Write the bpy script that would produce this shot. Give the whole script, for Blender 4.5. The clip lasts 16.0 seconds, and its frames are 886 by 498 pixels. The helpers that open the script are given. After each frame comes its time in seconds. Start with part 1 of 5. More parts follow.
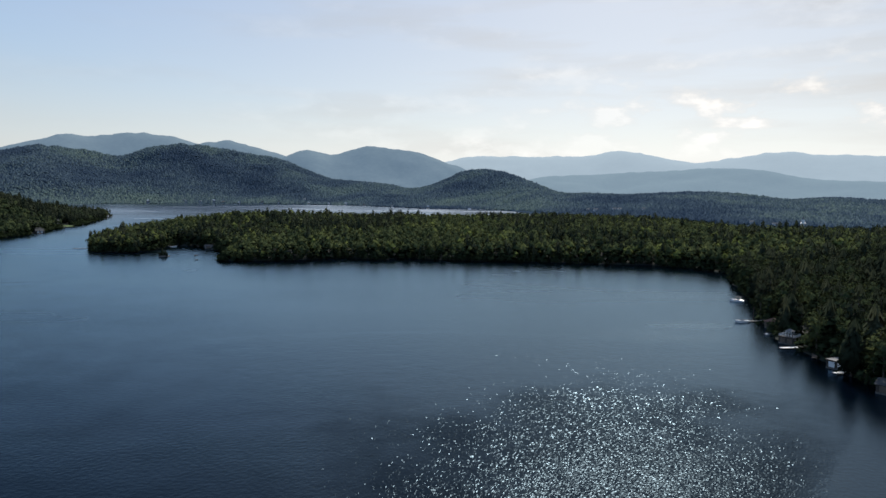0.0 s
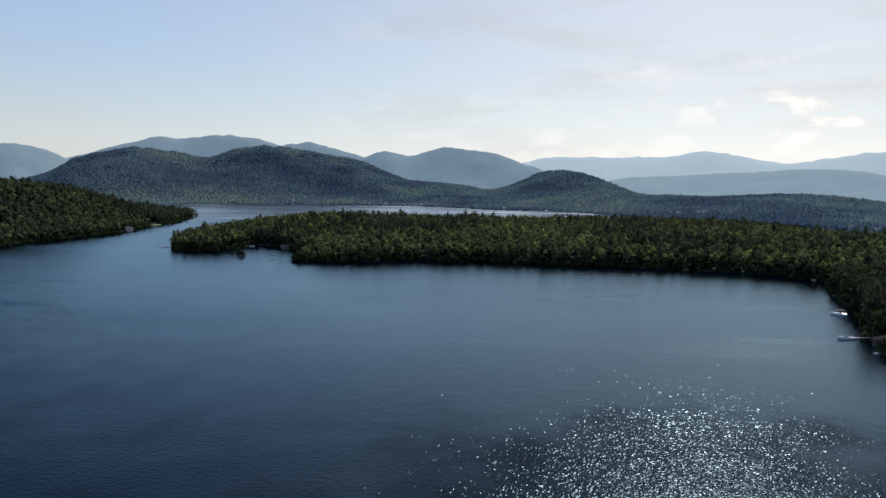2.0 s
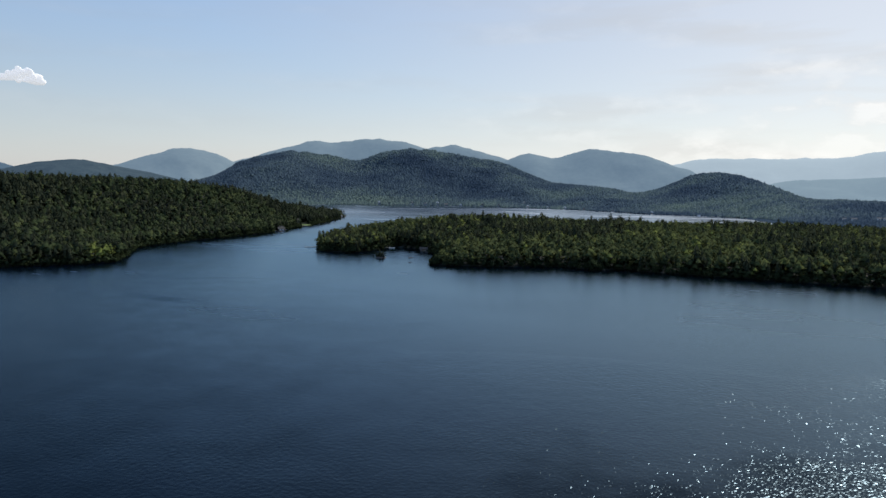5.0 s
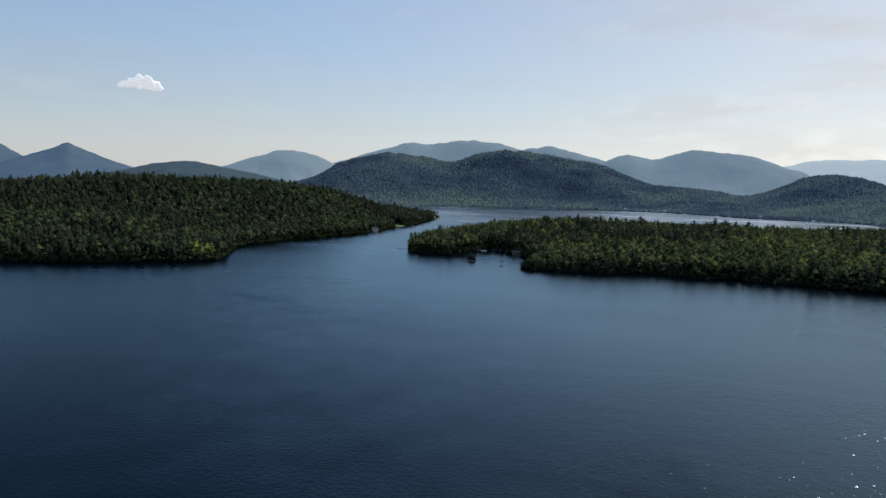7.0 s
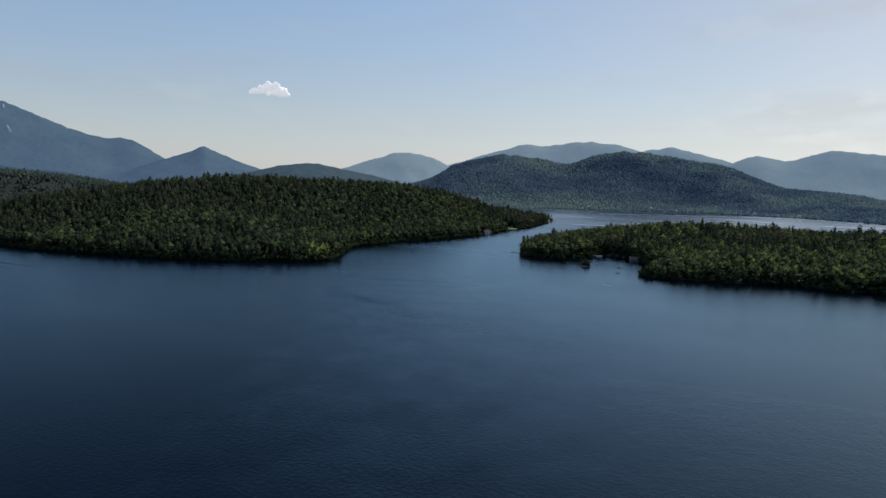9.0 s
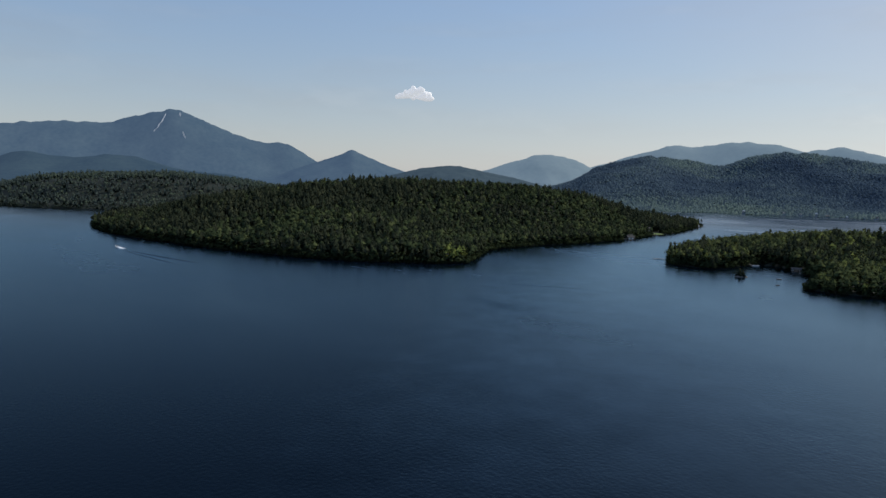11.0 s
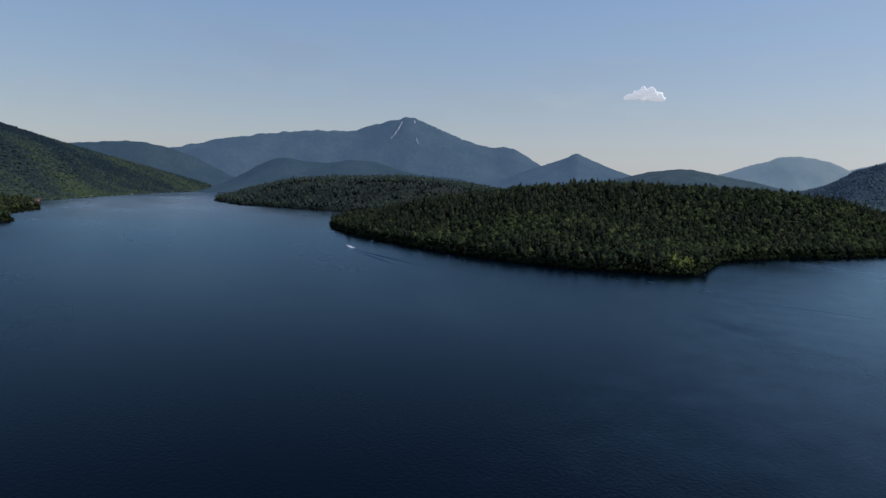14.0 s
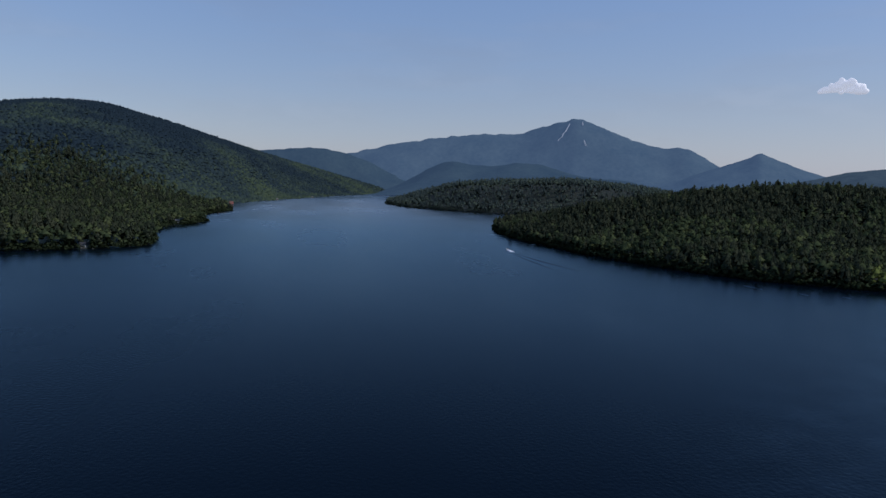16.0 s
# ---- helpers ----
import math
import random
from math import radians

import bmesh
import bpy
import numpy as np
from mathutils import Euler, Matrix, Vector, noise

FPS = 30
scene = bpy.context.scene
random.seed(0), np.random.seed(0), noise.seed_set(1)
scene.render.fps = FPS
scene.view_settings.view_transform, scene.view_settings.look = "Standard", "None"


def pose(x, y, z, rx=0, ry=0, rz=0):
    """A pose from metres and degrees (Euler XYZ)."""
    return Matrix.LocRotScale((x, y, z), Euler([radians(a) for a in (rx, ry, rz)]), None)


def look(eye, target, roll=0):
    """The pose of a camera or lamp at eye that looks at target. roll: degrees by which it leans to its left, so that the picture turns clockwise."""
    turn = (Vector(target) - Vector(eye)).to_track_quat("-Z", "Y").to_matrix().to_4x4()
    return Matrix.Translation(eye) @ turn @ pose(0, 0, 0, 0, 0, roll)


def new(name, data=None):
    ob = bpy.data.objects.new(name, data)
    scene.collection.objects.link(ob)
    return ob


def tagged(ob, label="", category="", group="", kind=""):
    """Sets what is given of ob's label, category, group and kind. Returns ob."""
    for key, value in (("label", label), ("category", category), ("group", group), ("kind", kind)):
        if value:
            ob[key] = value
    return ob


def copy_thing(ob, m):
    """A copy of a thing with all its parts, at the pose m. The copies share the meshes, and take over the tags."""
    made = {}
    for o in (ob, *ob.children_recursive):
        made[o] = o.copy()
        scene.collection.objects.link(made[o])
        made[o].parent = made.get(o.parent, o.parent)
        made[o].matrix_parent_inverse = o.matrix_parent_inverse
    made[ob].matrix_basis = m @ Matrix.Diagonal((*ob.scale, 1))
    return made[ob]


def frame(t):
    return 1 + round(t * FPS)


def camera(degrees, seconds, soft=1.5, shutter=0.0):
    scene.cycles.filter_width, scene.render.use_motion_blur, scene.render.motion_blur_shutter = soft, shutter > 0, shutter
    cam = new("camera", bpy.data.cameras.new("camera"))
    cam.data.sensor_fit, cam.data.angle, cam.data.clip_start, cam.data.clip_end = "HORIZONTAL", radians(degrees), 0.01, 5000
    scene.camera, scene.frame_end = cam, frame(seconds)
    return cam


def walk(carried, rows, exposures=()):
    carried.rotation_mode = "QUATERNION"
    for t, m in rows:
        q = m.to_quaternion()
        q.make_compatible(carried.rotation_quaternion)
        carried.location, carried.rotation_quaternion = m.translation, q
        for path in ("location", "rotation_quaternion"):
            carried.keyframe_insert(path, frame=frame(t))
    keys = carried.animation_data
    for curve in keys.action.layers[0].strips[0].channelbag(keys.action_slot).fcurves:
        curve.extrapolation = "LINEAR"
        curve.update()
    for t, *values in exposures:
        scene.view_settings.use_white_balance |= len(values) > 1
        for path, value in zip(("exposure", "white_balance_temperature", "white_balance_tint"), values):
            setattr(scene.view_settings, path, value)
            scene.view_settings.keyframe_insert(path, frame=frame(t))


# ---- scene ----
cam = camera(65.17, 16.0)
PATH = (  # seconds, eye x y z, heading to the right of +y, tilt, lean
    (0.0, 0.00, 0.00, 65.00, -0.705, -5.134, 0.312),
    (0.5, 0.48, 3.46, 65.10, -2.312, -5.121, 0.345),
    (1.0, 0.86, 6.88, 65.20, -3.961, -5.102, 0.395),
    (1.5, 1.13, 10.26, 65.30, -5.521, -5.093, 0.443),
    (2.0, 1.29, 13.60, 65.39, -6.996, -5.092, 0.467),
    (2.5, 1.35, 16.90, 65.49, -8.954, -5.062, 0.513),
    (3.0, 1.30, 20.16, 65.58, -10.655, -5.060, 0.523),
    (3.5, 1.14, 23.38, 65.67, -12.503, -5.032, 0.605),
    (4.0, 0.88, 26.56, 65.76, -14.632, -5.031, 0.635),
    (6.5, -2.05, 41.84, 66.18, -24.501, -4.993, 0.971),
    (7.0, -2.95, 44.78, 66.27, -26.474, -5.005, 1.029),
    (7.5, -3.97, 47.67, 66.34, -28.610, -5.003, 1.068),
    (8.0, -5.09, 50.53, 66.42, -30.846, -4.990, 1.159),
    (10.5, -12.29, 64.19, 66.78, -44.441, -5.099, 1.457),
    (11.0, -14.05, 66.81, 66.85, -47.386, -5.110, 1.528),
    (11.5, -15.92, 69.38, 66.92, -50.097, -5.128, 1.606),
    (12.0, -17.89, 71.91, 66.98, -52.958, -5.149, 1.711),
    (12.5, -19.97, 74.40, 67.04, -55.671, -5.161, 1.727),
    (13.0, -22.16, 76.85, 67.11, -58.765, -5.198, 1.796),
    (13.5, -24.45, 79.26, 67.17, -62.195, -5.269, 1.761),
    (14.0, -26.86, 81.63, 67.22, -65.659, -5.311, 1.800),
    (14.5, -29.37, 83.96, 67.28, -69.102, -5.356, 1.846),
    (15.0, -31.98, 86.25, 67.34, -72.535, -5.402, 1.848),
    (15.5, -34.70, 88.50, 67.39, -75.946, -5.423, 1.719),
    (16.0, -37.53, 90.71, 67.44, -79.324, -5.462, 1.592),
)
def aim(x, y, z, heading, tilt, lean):
    h, p = radians(heading), radians(tilt)
    way = Vector((math.sin(h) * math.cos(p), math.cos(h) * math.cos(p), math.sin(p)))
    eye = Vector((x, y, z))
    return look(eye, eye + way, lean)


walk(cam, [(row[0], aim(*row[1:])) for row in PATH], exposures=[(0.0, 0.05, 6500, 10), (4.0, 0.05, 6500, 10), (8.0, -0.06, 6500, 10), (12.0, -0.22, 6500, 10), (14.0, -0.32, 6200, 12), (16.0, -0.45, 5800, 17)])

# ---- daylight ----
SUN_HEADING, SUN_HEIGHT = 18.0, 38.0
world = bpy.data.worlds.new("sky")
scene.world = world
world.use_nodes = True
wn, wl = world.node_tree.nodes, world.node_tree.links
wn.clear()
sky = wn.new("ShaderNodeTexSky")
sky.sky_type, sky.sun_disc = "NISHITA", False
sky.sun_elevation, sky.sun_rotation = radians(SUN_HEIGHT), radians(SUN_HEADING)
sky.altitude, sky.air_density, sky.dust_density, sky.ozone_density = 600, 1.0, 1.0, 1.0
sky_light = wn.new("ShaderNodeBackground")
sky_light.inputs["Strength"].default_value = 0.098
world_out = wn.new("ShaderNodeOutputWorld")


def wmath(op, a, b=None, clamp=False):
    n = wn.new("ShaderNodeMath")
    n.operation, n.use_clamp = op, clamp
    for k, v in enumerate((a, b)):
        if isinstance(v, (int, float)):
            n.inputs[k].default_value = v
        elif v is not None:
            wl.new(v, n.inputs[k])
    return n.outputs[0]


def wmix(fac, a, b):
    n = wn.new("ShaderNodeMix")
    n.data_type = "RGBA"
    for sock, v in (("Factor", fac), ("A", a), ("B", b)):
        if isinstance(v, (int, float, tuple)):
            n.inputs[sock].default_value = v
        else:
            wl.new(v, n.inputs[sock])
    return n.outputs["Result"]


wco = wn.new("ShaderNodeTexCoord")
wxyz = wn.new("ShaderNodeSeparateXYZ")
wl.new(wco.outputs["Generated"], wxyz.inputs[0])
sunward = wn.new("ShaderNodeVectorMath")
sunward.operation = "DOT_PRODUCT"
wl.new(wco.outputs["Generated"], sunward.inputs[0])
sunward.inputs[1].default_value = (math.sin(radians(30)), math.cos(radians(30)), 0.0)
toward = wmath("MULTIPLY", wmath("SUBTRACT", sunward.outputs["Value"], 0.62, True), 2.8, True)
# milky summer air: the sky's own light, greyed towards the horizon
tone_bw = wn.new("ShaderNodeRGBToBW")
wl.new(sky.outputs["Color"], tone_bw.inputs[0])
even = wn.new("ShaderNodeVectorMath")
even.operation = "SCALE"
wl.new(sky.outputs["Color"], even.inputs[0])
wl.new(wmath("MULTIPLY", wmath("POWER", wmath("MAXIMUM", tone_bw.outputs[0], 0.1), -0.46), 2.42), even.inputs["Scale"])
sky_color = even.outputs["Vector"]
grey = wn.new("ShaderNodeRGBToBW")
wl.new(sky_color, grey.inputs[0])
milky = wn.new("ShaderNodeMix")
milky.data_type, milky.blend_type = "RGBA", "MULTIPLY"
milky.inputs["Factor"].default_value = 1.0
wl.new(grey.outputs[0], milky.inputs["A"])
wl.new(wmix(wmath("ADD", wmath("MULTIPLY", sunward.outputs["Value"], 0.7), 0.3, True), (0.985, 0.98, 1.12, 1), (0.965, 1.0, 1.045, 1)), milky.inputs["B"])
low = wmath("SUBTRACT", 1.0, wmath("MULTIPLY", wmath("MAXIMUM", wxyz.outputs["Z"], 0.0), 3.0), True)
haze = wmath("ADD", wmath("MULTIPLY", sunward.outputs["Value"], 0.25), 0.66, True)
glare = wmath("MULTIPLY", wmath("SUBTRACT", sunward.outputs["Value"], 0.25), 0.8, True)
air = wmix(wmath("MAXIMUM", wmath("MULTIPLY", wmath("POWER", low, 2.0), haze), glare), sky_color, milky.outputs["Result"])
# thin high cloud in streaks, and loose heaps towards the sun
wmap = wn.new("ShaderNodeMapping")
wmap.inputs["Scale"].default_value = (1.3, 1.3, 11.0)
wl.new(wco.outputs["Generated"], wmap.inputs["Vector"])
wno = wn.new("ShaderNodeTexNoise")
wno.inputs["Scale"].default_value, wno.inputs["Detail"].default_value, wno.inputs["Roughness"].default_value = 2.4, 5.0, 0.5
wl.new(wmap.outputs["Vector"], wno.inputs["Vector"])
streak = wmath("MULTIPLY", wmath("SUBTRACT", wno.outputs["Fac"], 0.46, True), 2.4, True)
streak = wmath("MULTIPLY", streak, wmath("ADD", wmath("MULTIPLY", toward, 0.8), 0.2))
wmap2 = wn.new("ShaderNodeMapping")
wmap2.inputs["Scale"].default_value = (1.0, 1.0, 2.3)
wl.new(wco.outputs["Generated"], wmap2.inputs["Vector"])
wno2 = wn.new("ShaderNodeTexNoise")
wno2.inputs["Scale"].default_value, wno2.inputs["Detail"].default_value, wno2.inputs["Roughness"].default_value = 13.0, 6.0, 0.55
wl.new(wmap2.outputs["Vector"], wno2.inputs["Vector"])
band = wmath("MULTIPLY", wmath("SUBTRACT", 1.0, wmath("MULTIPLY", wmath("ABSOLUTE", wmath("SUBTRACT", wxyz.outputs["Z"], 0.105)), 13.0), True), wmath("POWER", toward, 6.0))
heap = wmath("MULTIPLY", wmath("MULTIPLY", wmath("SUBTRACT", wno2.outputs["Fac"], 0.5, True), 9.0, True), band)
veil = wmath("ADD", streak, wmath("MULTIPLY", heap, 0.9), True)
bright = wn.new("ShaderNodeMix")
bright.data_type, bright.blend_type = "RGBA", "MULTIPLY"
bright.inputs["Factor"].default_value = 1.0
wl.new(grey.outputs[0], bright.inputs["A"])
lit = wn.new("ShaderNodeMapRange")
for sock, v in (("From Min", 0.48), ("From Max", 0.64), ("To Min", 0.8), ("To Max", 1.16)):
    lit.inputs[sock].default_value = v
wl.new(wno2.outputs["Fac"], lit.inputs["Value"])
warm = wn.new("ShaderNodeVectorMath")
warm.operation = "SCALE"
warm.inputs[0].default_value = (1.03, 1.01, 0.98)
wl.new(lit.outputs["Result"], warm.inputs["Scale"])
wl.new(warm.outputs["Vector"], bright.inputs["B"])
wl.new(wmix(veil, air, bright.outputs["Result"]), sky_light.inputs["Color"])
wl.new(sky_light.outputs[0], world_out.inputs[0])

sun = new("sun", bpy.data.lights.new("sun", "SUN"))
sun.data.energy, sun.data.angle, sun.data.color = 3.2, radians(0.53), (1.0, 0.95, 0.87)
sh, se = radians(SUN_HEADING), radians(SUN_HEIGHT)
sun.matrix_world = look((0, 0, 300), (-math.sin(sh) * math.cos(se), -math.cos(sh) * math.cos(se), 300 - math.sin(se)))


# ---- materials ----
def material(name, rough=0.8, metal=0.0):
    m = bpy.data.materials.new(name)
    m.use_nodes = True
    b = m.node_tree.nodes["Principled BSDF"]
    b.inputs["Roughness"].default_value, b.inputs["Metallic"].default_value = rough, metal
    return m, m.node_tree.nodes, m.node_tree.links, b


def ramp(nodes, stops):
    r = nodes.new("ShaderNodeValToRGB")
    e = r.color_ramp.elements
    while len(e) < len(stops):
        e.new(0.5)
    for k, (at, c) in enumerate(stops):
        e[k].position, e[k].color = at, (*c, 1)
    return r


def noise_node(nodes, links, scale, detail=4.0, rough=0.55, vector=None):
    n = nodes.new("ShaderNodeTexNoise")
    n.inputs["Scale"].default_value, n.inputs["Detail"].default_value = scale, detail
    n.inputs["Roughness"].default_value = rough
    if vector is None:
        vector = nodes.new("ShaderNodeNewGeometry").outputs["Position"]
    links.new(vector, n.inputs["Vector"])
    return n


def surface(name, dark, light, scale, rough=0.8, metal=0.0, bump=0.0, fine=None):
    """Two-scale mottled surface at real size: scale is per metre."""
    m, n, l, b = material(name, rough, metal)
    a = noise_node(n, l, scale)
    c = noise_node(n, l, fine or scale * 9.0)
    mx = n.new("ShaderNodeMath")
    mx.operation = "MULTIPLY_ADD"
    mx.inputs[1].default_value, = (0.55,)
    l.new(a.outputs["Fac"], mx.inputs[0])
    half = n.new("ShaderNodeMath")
    half.operation = "MULTIPLY"
    half.inputs[1].default_value = 0.45
    l.new(c.outputs["Fac"], half.inputs[0])
    l.new(half.outputs[0], mx.inputs[2])
    r = ramp(n, [(0.33, dark), (0.67, light)])
    l.new(mx.outputs[0], r.inputs["Fac"])
    l.new(r.outputs["Color"], b.inputs["Base Color"])
    if bump:
        bp = n.new("ShaderNodeBump")
        bp.inputs["Strength"].default_value, bp.inputs["Distance"].default_value = 0.8, bump
        l.new(c.outputs["Fac"], bp.inputs["Height"])
        l.new(bp.outputs["Normal"], b.inputs["Normal"])
    return m


def foliage(name, stops, through_leaf=0.35, patch=0.012):
    """Leaves that let light through; the tone of each tree comes from its own attribute and slow drifts of the stand."""
    m, n, l, b = material(name, 0.75)
    b.inputs["Specular IOR Level"].default_value = 0.0
    at = n.new("ShaderNodeAttribute")
    at.attribute_name = "tone"
    big = noise_node(n, l, patch, 3.0)
    add = n.new("ShaderNodeMath")
    add.operation = "MULTIPLY_ADD"
    add.inputs[1].default_value = 0.62
    l.new(at.outputs["Fac"], add.inputs[0])
    scaled = n.new("ShaderNodeMath")
    scaled.operation = "MULTIPLY"
    scaled.inputs[1].default_value = 0.38
    l.new(big.outputs["Fac"], scaled.inputs[0])
    l.new(scaled.outputs[0], add.inputs[2])
    r = ramp(n, stops)
    l.new(add.outputs[0], r.inputs["Fac"])
    l.new(r.outputs["Color"], b.inputs["Base Color"])
    tr = n.new("ShaderNodeBsdfTranslucent")
    l.new(r.outputs["Color"], tr.inputs["Color"])
    mix = n.new("ShaderNodeMixShader")
    mix.inputs[0].default_value = through_leaf
    l.new(b.outputs[0], mix.inputs[1])
    l.new(tr.outputs[0], mix.inputs[2])
    l.new(mix.outputs[0], n["Material Output"].inputs[0])
    return m


def distant(name, dark, light, scale, haze_glow):
    """Wooded slopes miles off, a plain backdrop: bluish haze put into colour and emission."""
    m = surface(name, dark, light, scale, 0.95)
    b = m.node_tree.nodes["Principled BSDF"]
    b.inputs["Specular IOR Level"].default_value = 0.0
    b.inputs["Emission Color"].default_value = (*haze_glow, 1)
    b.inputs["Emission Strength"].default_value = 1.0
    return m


CONIFER = foliage("conifer_needles", [(0.15, (0.021, 0.029, 0.019)), (0.5, (0.035, 0.043, 0.026)), (0.85, (0.054, 0.061, 0.036))], 0.1)
LEAVES = foliage("broad_leaves", [(0.15, (0.03, 0.043, 0.022)), (0.5, (0.058, 0.076, 0.035)), (0.86, (0.094, 0.11, 0.046)), (1.0, (0.15, 0.18, 0.05))], 0.16)
# far stands: the bluish haze of distance is put into these leaf colours
HAZED_WOOD = foliage("hazed_woods", [(0.1, (0.05, 0.076, 0.108)), (0.45, (0.082, 0.118, 0.142)), (0.8, (0.125, 0.172, 0.16)), (1.0, (0.145, 0.195, 0.165))], 0.12, 0.004)
HAZED_FIR = foliage("hazed_needles", [(0.15, (0.04, 0.058, 0.055)), (0.5, (0.06, 0.08, 0.07)), (0.85, (0.08, 0.102, 0.08))], 0.1)
HAZED_LEAVES = foliage("hazed_leaves", [(0.15, (0.05, 0.07, 0.057)), (0.5, (0.072, 0.096, 0.07)), (0.86, (0.092, 0.116, 0.076))], 0.2)
# the slope's dark conifer tone, with distance haze put into its blue
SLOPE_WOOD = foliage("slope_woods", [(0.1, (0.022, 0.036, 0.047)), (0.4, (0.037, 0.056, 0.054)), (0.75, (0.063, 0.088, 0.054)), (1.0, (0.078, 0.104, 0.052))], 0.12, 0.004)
FLOOR = surface("forest_floor", (0.012, 0.018, 0.012), (0.024, 0.032, 0.02), 0.08, 0.95)
BARK = surface("bark", (0.05, 0.04, 0.03), (0.14, 0.115, 0.09), 1.5, 0.9)

WATER_BODY, WATER_TINT = (0.0012, 0.0036, 0.0078, 1), (0.6, 0.83, 1.0, 1)
WATER, wtn, wtl, wtb = material("lake_water", 0.5)
wtb.inputs["Base Color"].default_value = WATER_BODY
wtb.inputs["Specular IOR Level"].default_value = 0.0
ripple = noise_node(wtn, wtl, 0.75, 3.0, 0.5)
gust_map = wtn.new("ShaderNodeMapping")
gust_map.inputs["Rotation"].default_value = (0, 0, radians(-20))
gust_map.inputs["Scale"].default_value = (1.0, 2.6, 1.0)
wtl.new(wtn.new("ShaderNodeNewGeometry").outputs["Position"], gust_map.inputs["Vector"])
gust = noise_node(wtn, wtl, 0.0032, 4.0, 0.55, gust_map.outputs["Vector"])
gust_ramp = ramp(wtn, [(0.38, (0.25, 0.25, 0.25)), (0.64, (1, 1, 1))])
wtl.new(gust.outputs["Fac"], gust_ramp.inputs["Fac"])
rough_ramp = ramp(wtn, [(0.38, (0.23, 0.23, 0.23)), (0.64, (0.28, 0.28, 0.28))])
wtl.new(gust.outputs["Fac"], rough_ramp.inputs["Fac"])
edge = noise_node(wtn, wtl, 0.045, 5.0, 0.65)
b1 = wtn.new("ShaderNodeBump")
b1.name = "ripples"
b1.inputs["Distance"].default_value = 0.17
wtl.new(ripple.outputs["Fac"], b1.inputs["Height"])
offing = wtn.new("ShaderNodeVectorMath")
offing.operation = "LENGTH"
wtl.new(wtn.new("ShaderNodeNewGeometry").outputs["Position"], offing.inputs[0])
lull = wtn.new("ShaderNodeMapRange")
for sock, v in (("From Min", 300.0), ("From Max", 1100.0), ("To Min", 1.0), ("To Max", 0.12)):
    lull.inputs[sock].default_value = v
wtl.new(offing.outputs["Value"], lull.inputs["Value"])
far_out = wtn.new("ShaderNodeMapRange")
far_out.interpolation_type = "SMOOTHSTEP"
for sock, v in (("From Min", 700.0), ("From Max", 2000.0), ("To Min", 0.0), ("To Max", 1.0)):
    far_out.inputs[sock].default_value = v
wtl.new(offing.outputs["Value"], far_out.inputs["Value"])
# blue mirror tint paling with distance: far water's bright sheen put into colour
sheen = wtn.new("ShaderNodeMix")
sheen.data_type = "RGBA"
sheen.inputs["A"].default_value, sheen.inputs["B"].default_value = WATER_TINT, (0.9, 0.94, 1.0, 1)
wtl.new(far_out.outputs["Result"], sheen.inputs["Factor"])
gusty = wtn.new("ShaderNodeMath")
gusty.operation = "MULTIPLY"
wtl.new(gust_ramp.outputs["Color"], gusty.inputs[0])
wtl.new(lull.outputs["Result"], gusty.inputs[1])
wtl.new(gusty.outputs[0], b1.inputs["Strength"])
wgloss = wtn.new("ShaderNodeBsdfGlossy")
wgloss.distribution = "BECKMANN"
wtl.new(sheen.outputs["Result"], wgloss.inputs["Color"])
wtl.new(rough_ramp.outputs["Color"], wgloss.inputs["Roughness"])
wfres = wtn.new("ShaderNodeFresnel")
wfres.name = "fresnel"
# open lake's darker look put into a weaker mirror than near the peninsula
open_lake = wtn.new("ShaderNodeVectorMath")
open_lake.operation = "DOT_PRODUCT"
open_lake.inputs[1].default_value = (-0.8, -0.6, 0)
wtl.new(wtn.new("ShaderNodeNewGeometry").outputs["Position"], open_lake.inputs[0])
dim_side = wtn.new("ShaderNodeMath")
dim_side.operation = "MULTIPLY_ADD"
dim_side.inputs[1].default_value = 120.0
wtl.new(edge.outputs["Fac"], dim_side.inputs[0])
wtl.new(open_lake.outputs["Value"], dim_side.inputs[2])
mirror = wtn.new("ShaderNodeMapRange")
mirror.name = "mirror"
mirror.interpolation_type = "SMOOTHSTEP"
for sock, v in (("From Min", -90.0), ("From Max", 120.0), ("To Min", 1.33), ("To Max", 1.095)):
    mirror.inputs[sock].default_value = v
wtl.new(dim_side.outputs[0], mirror.inputs["Value"])
wtl.new(mirror.outputs["Result"], wfres.inputs["IOR"])
for n_in in (wgloss.inputs["Normal"], wfres.inputs["Normal"], wtb.inputs["Normal"]):
    wtl.new(b1.outputs["Normal"], n_in)
wsurf = wtn.new("ShaderNodeMixShader")
wtl.new(wfres.outputs[0], wsurf.inputs[0])
wtl.new(wtb.outputs[0], wsurf.inputs[1])
wtl.new(wgloss.outputs[0], wsurf.inputs[2])
wtl.new(wsurf.outputs[0], wtn["Material Output"].inputs[0])

# the same water where a breeze raises wavelets
CHOP = WATER.copy()
CHOP.name = "wavelet_water"
chn, chl = CHOP.node_tree.nodes, CHOP.node_tree.links
breeze, chop_ior = chn.new("ShaderNodeAttribute"), chn.new("ShaderNodeMix")
breeze.attribute_name = "tone"
chop_ior.inputs["B"].default_value = 1.11
chl.new(breeze.outputs["Fac"], chop_ior.inputs["Factor"])
chl.new(chn["mirror"].outputs["Result"], chop_ior.inputs["A"])
chl.new(chop_ior.outputs["Result"], chn["fresnel"].inputs["IOR"])
chop_bump = chn.new("ShaderNodeMix")
chop_bump.inputs["A"].default_value, chop_bump.inputs["B"].default_value = 0.17, 0.03
chl.new(breeze.outputs["Fac"], chop_bump.inputs["Factor"])
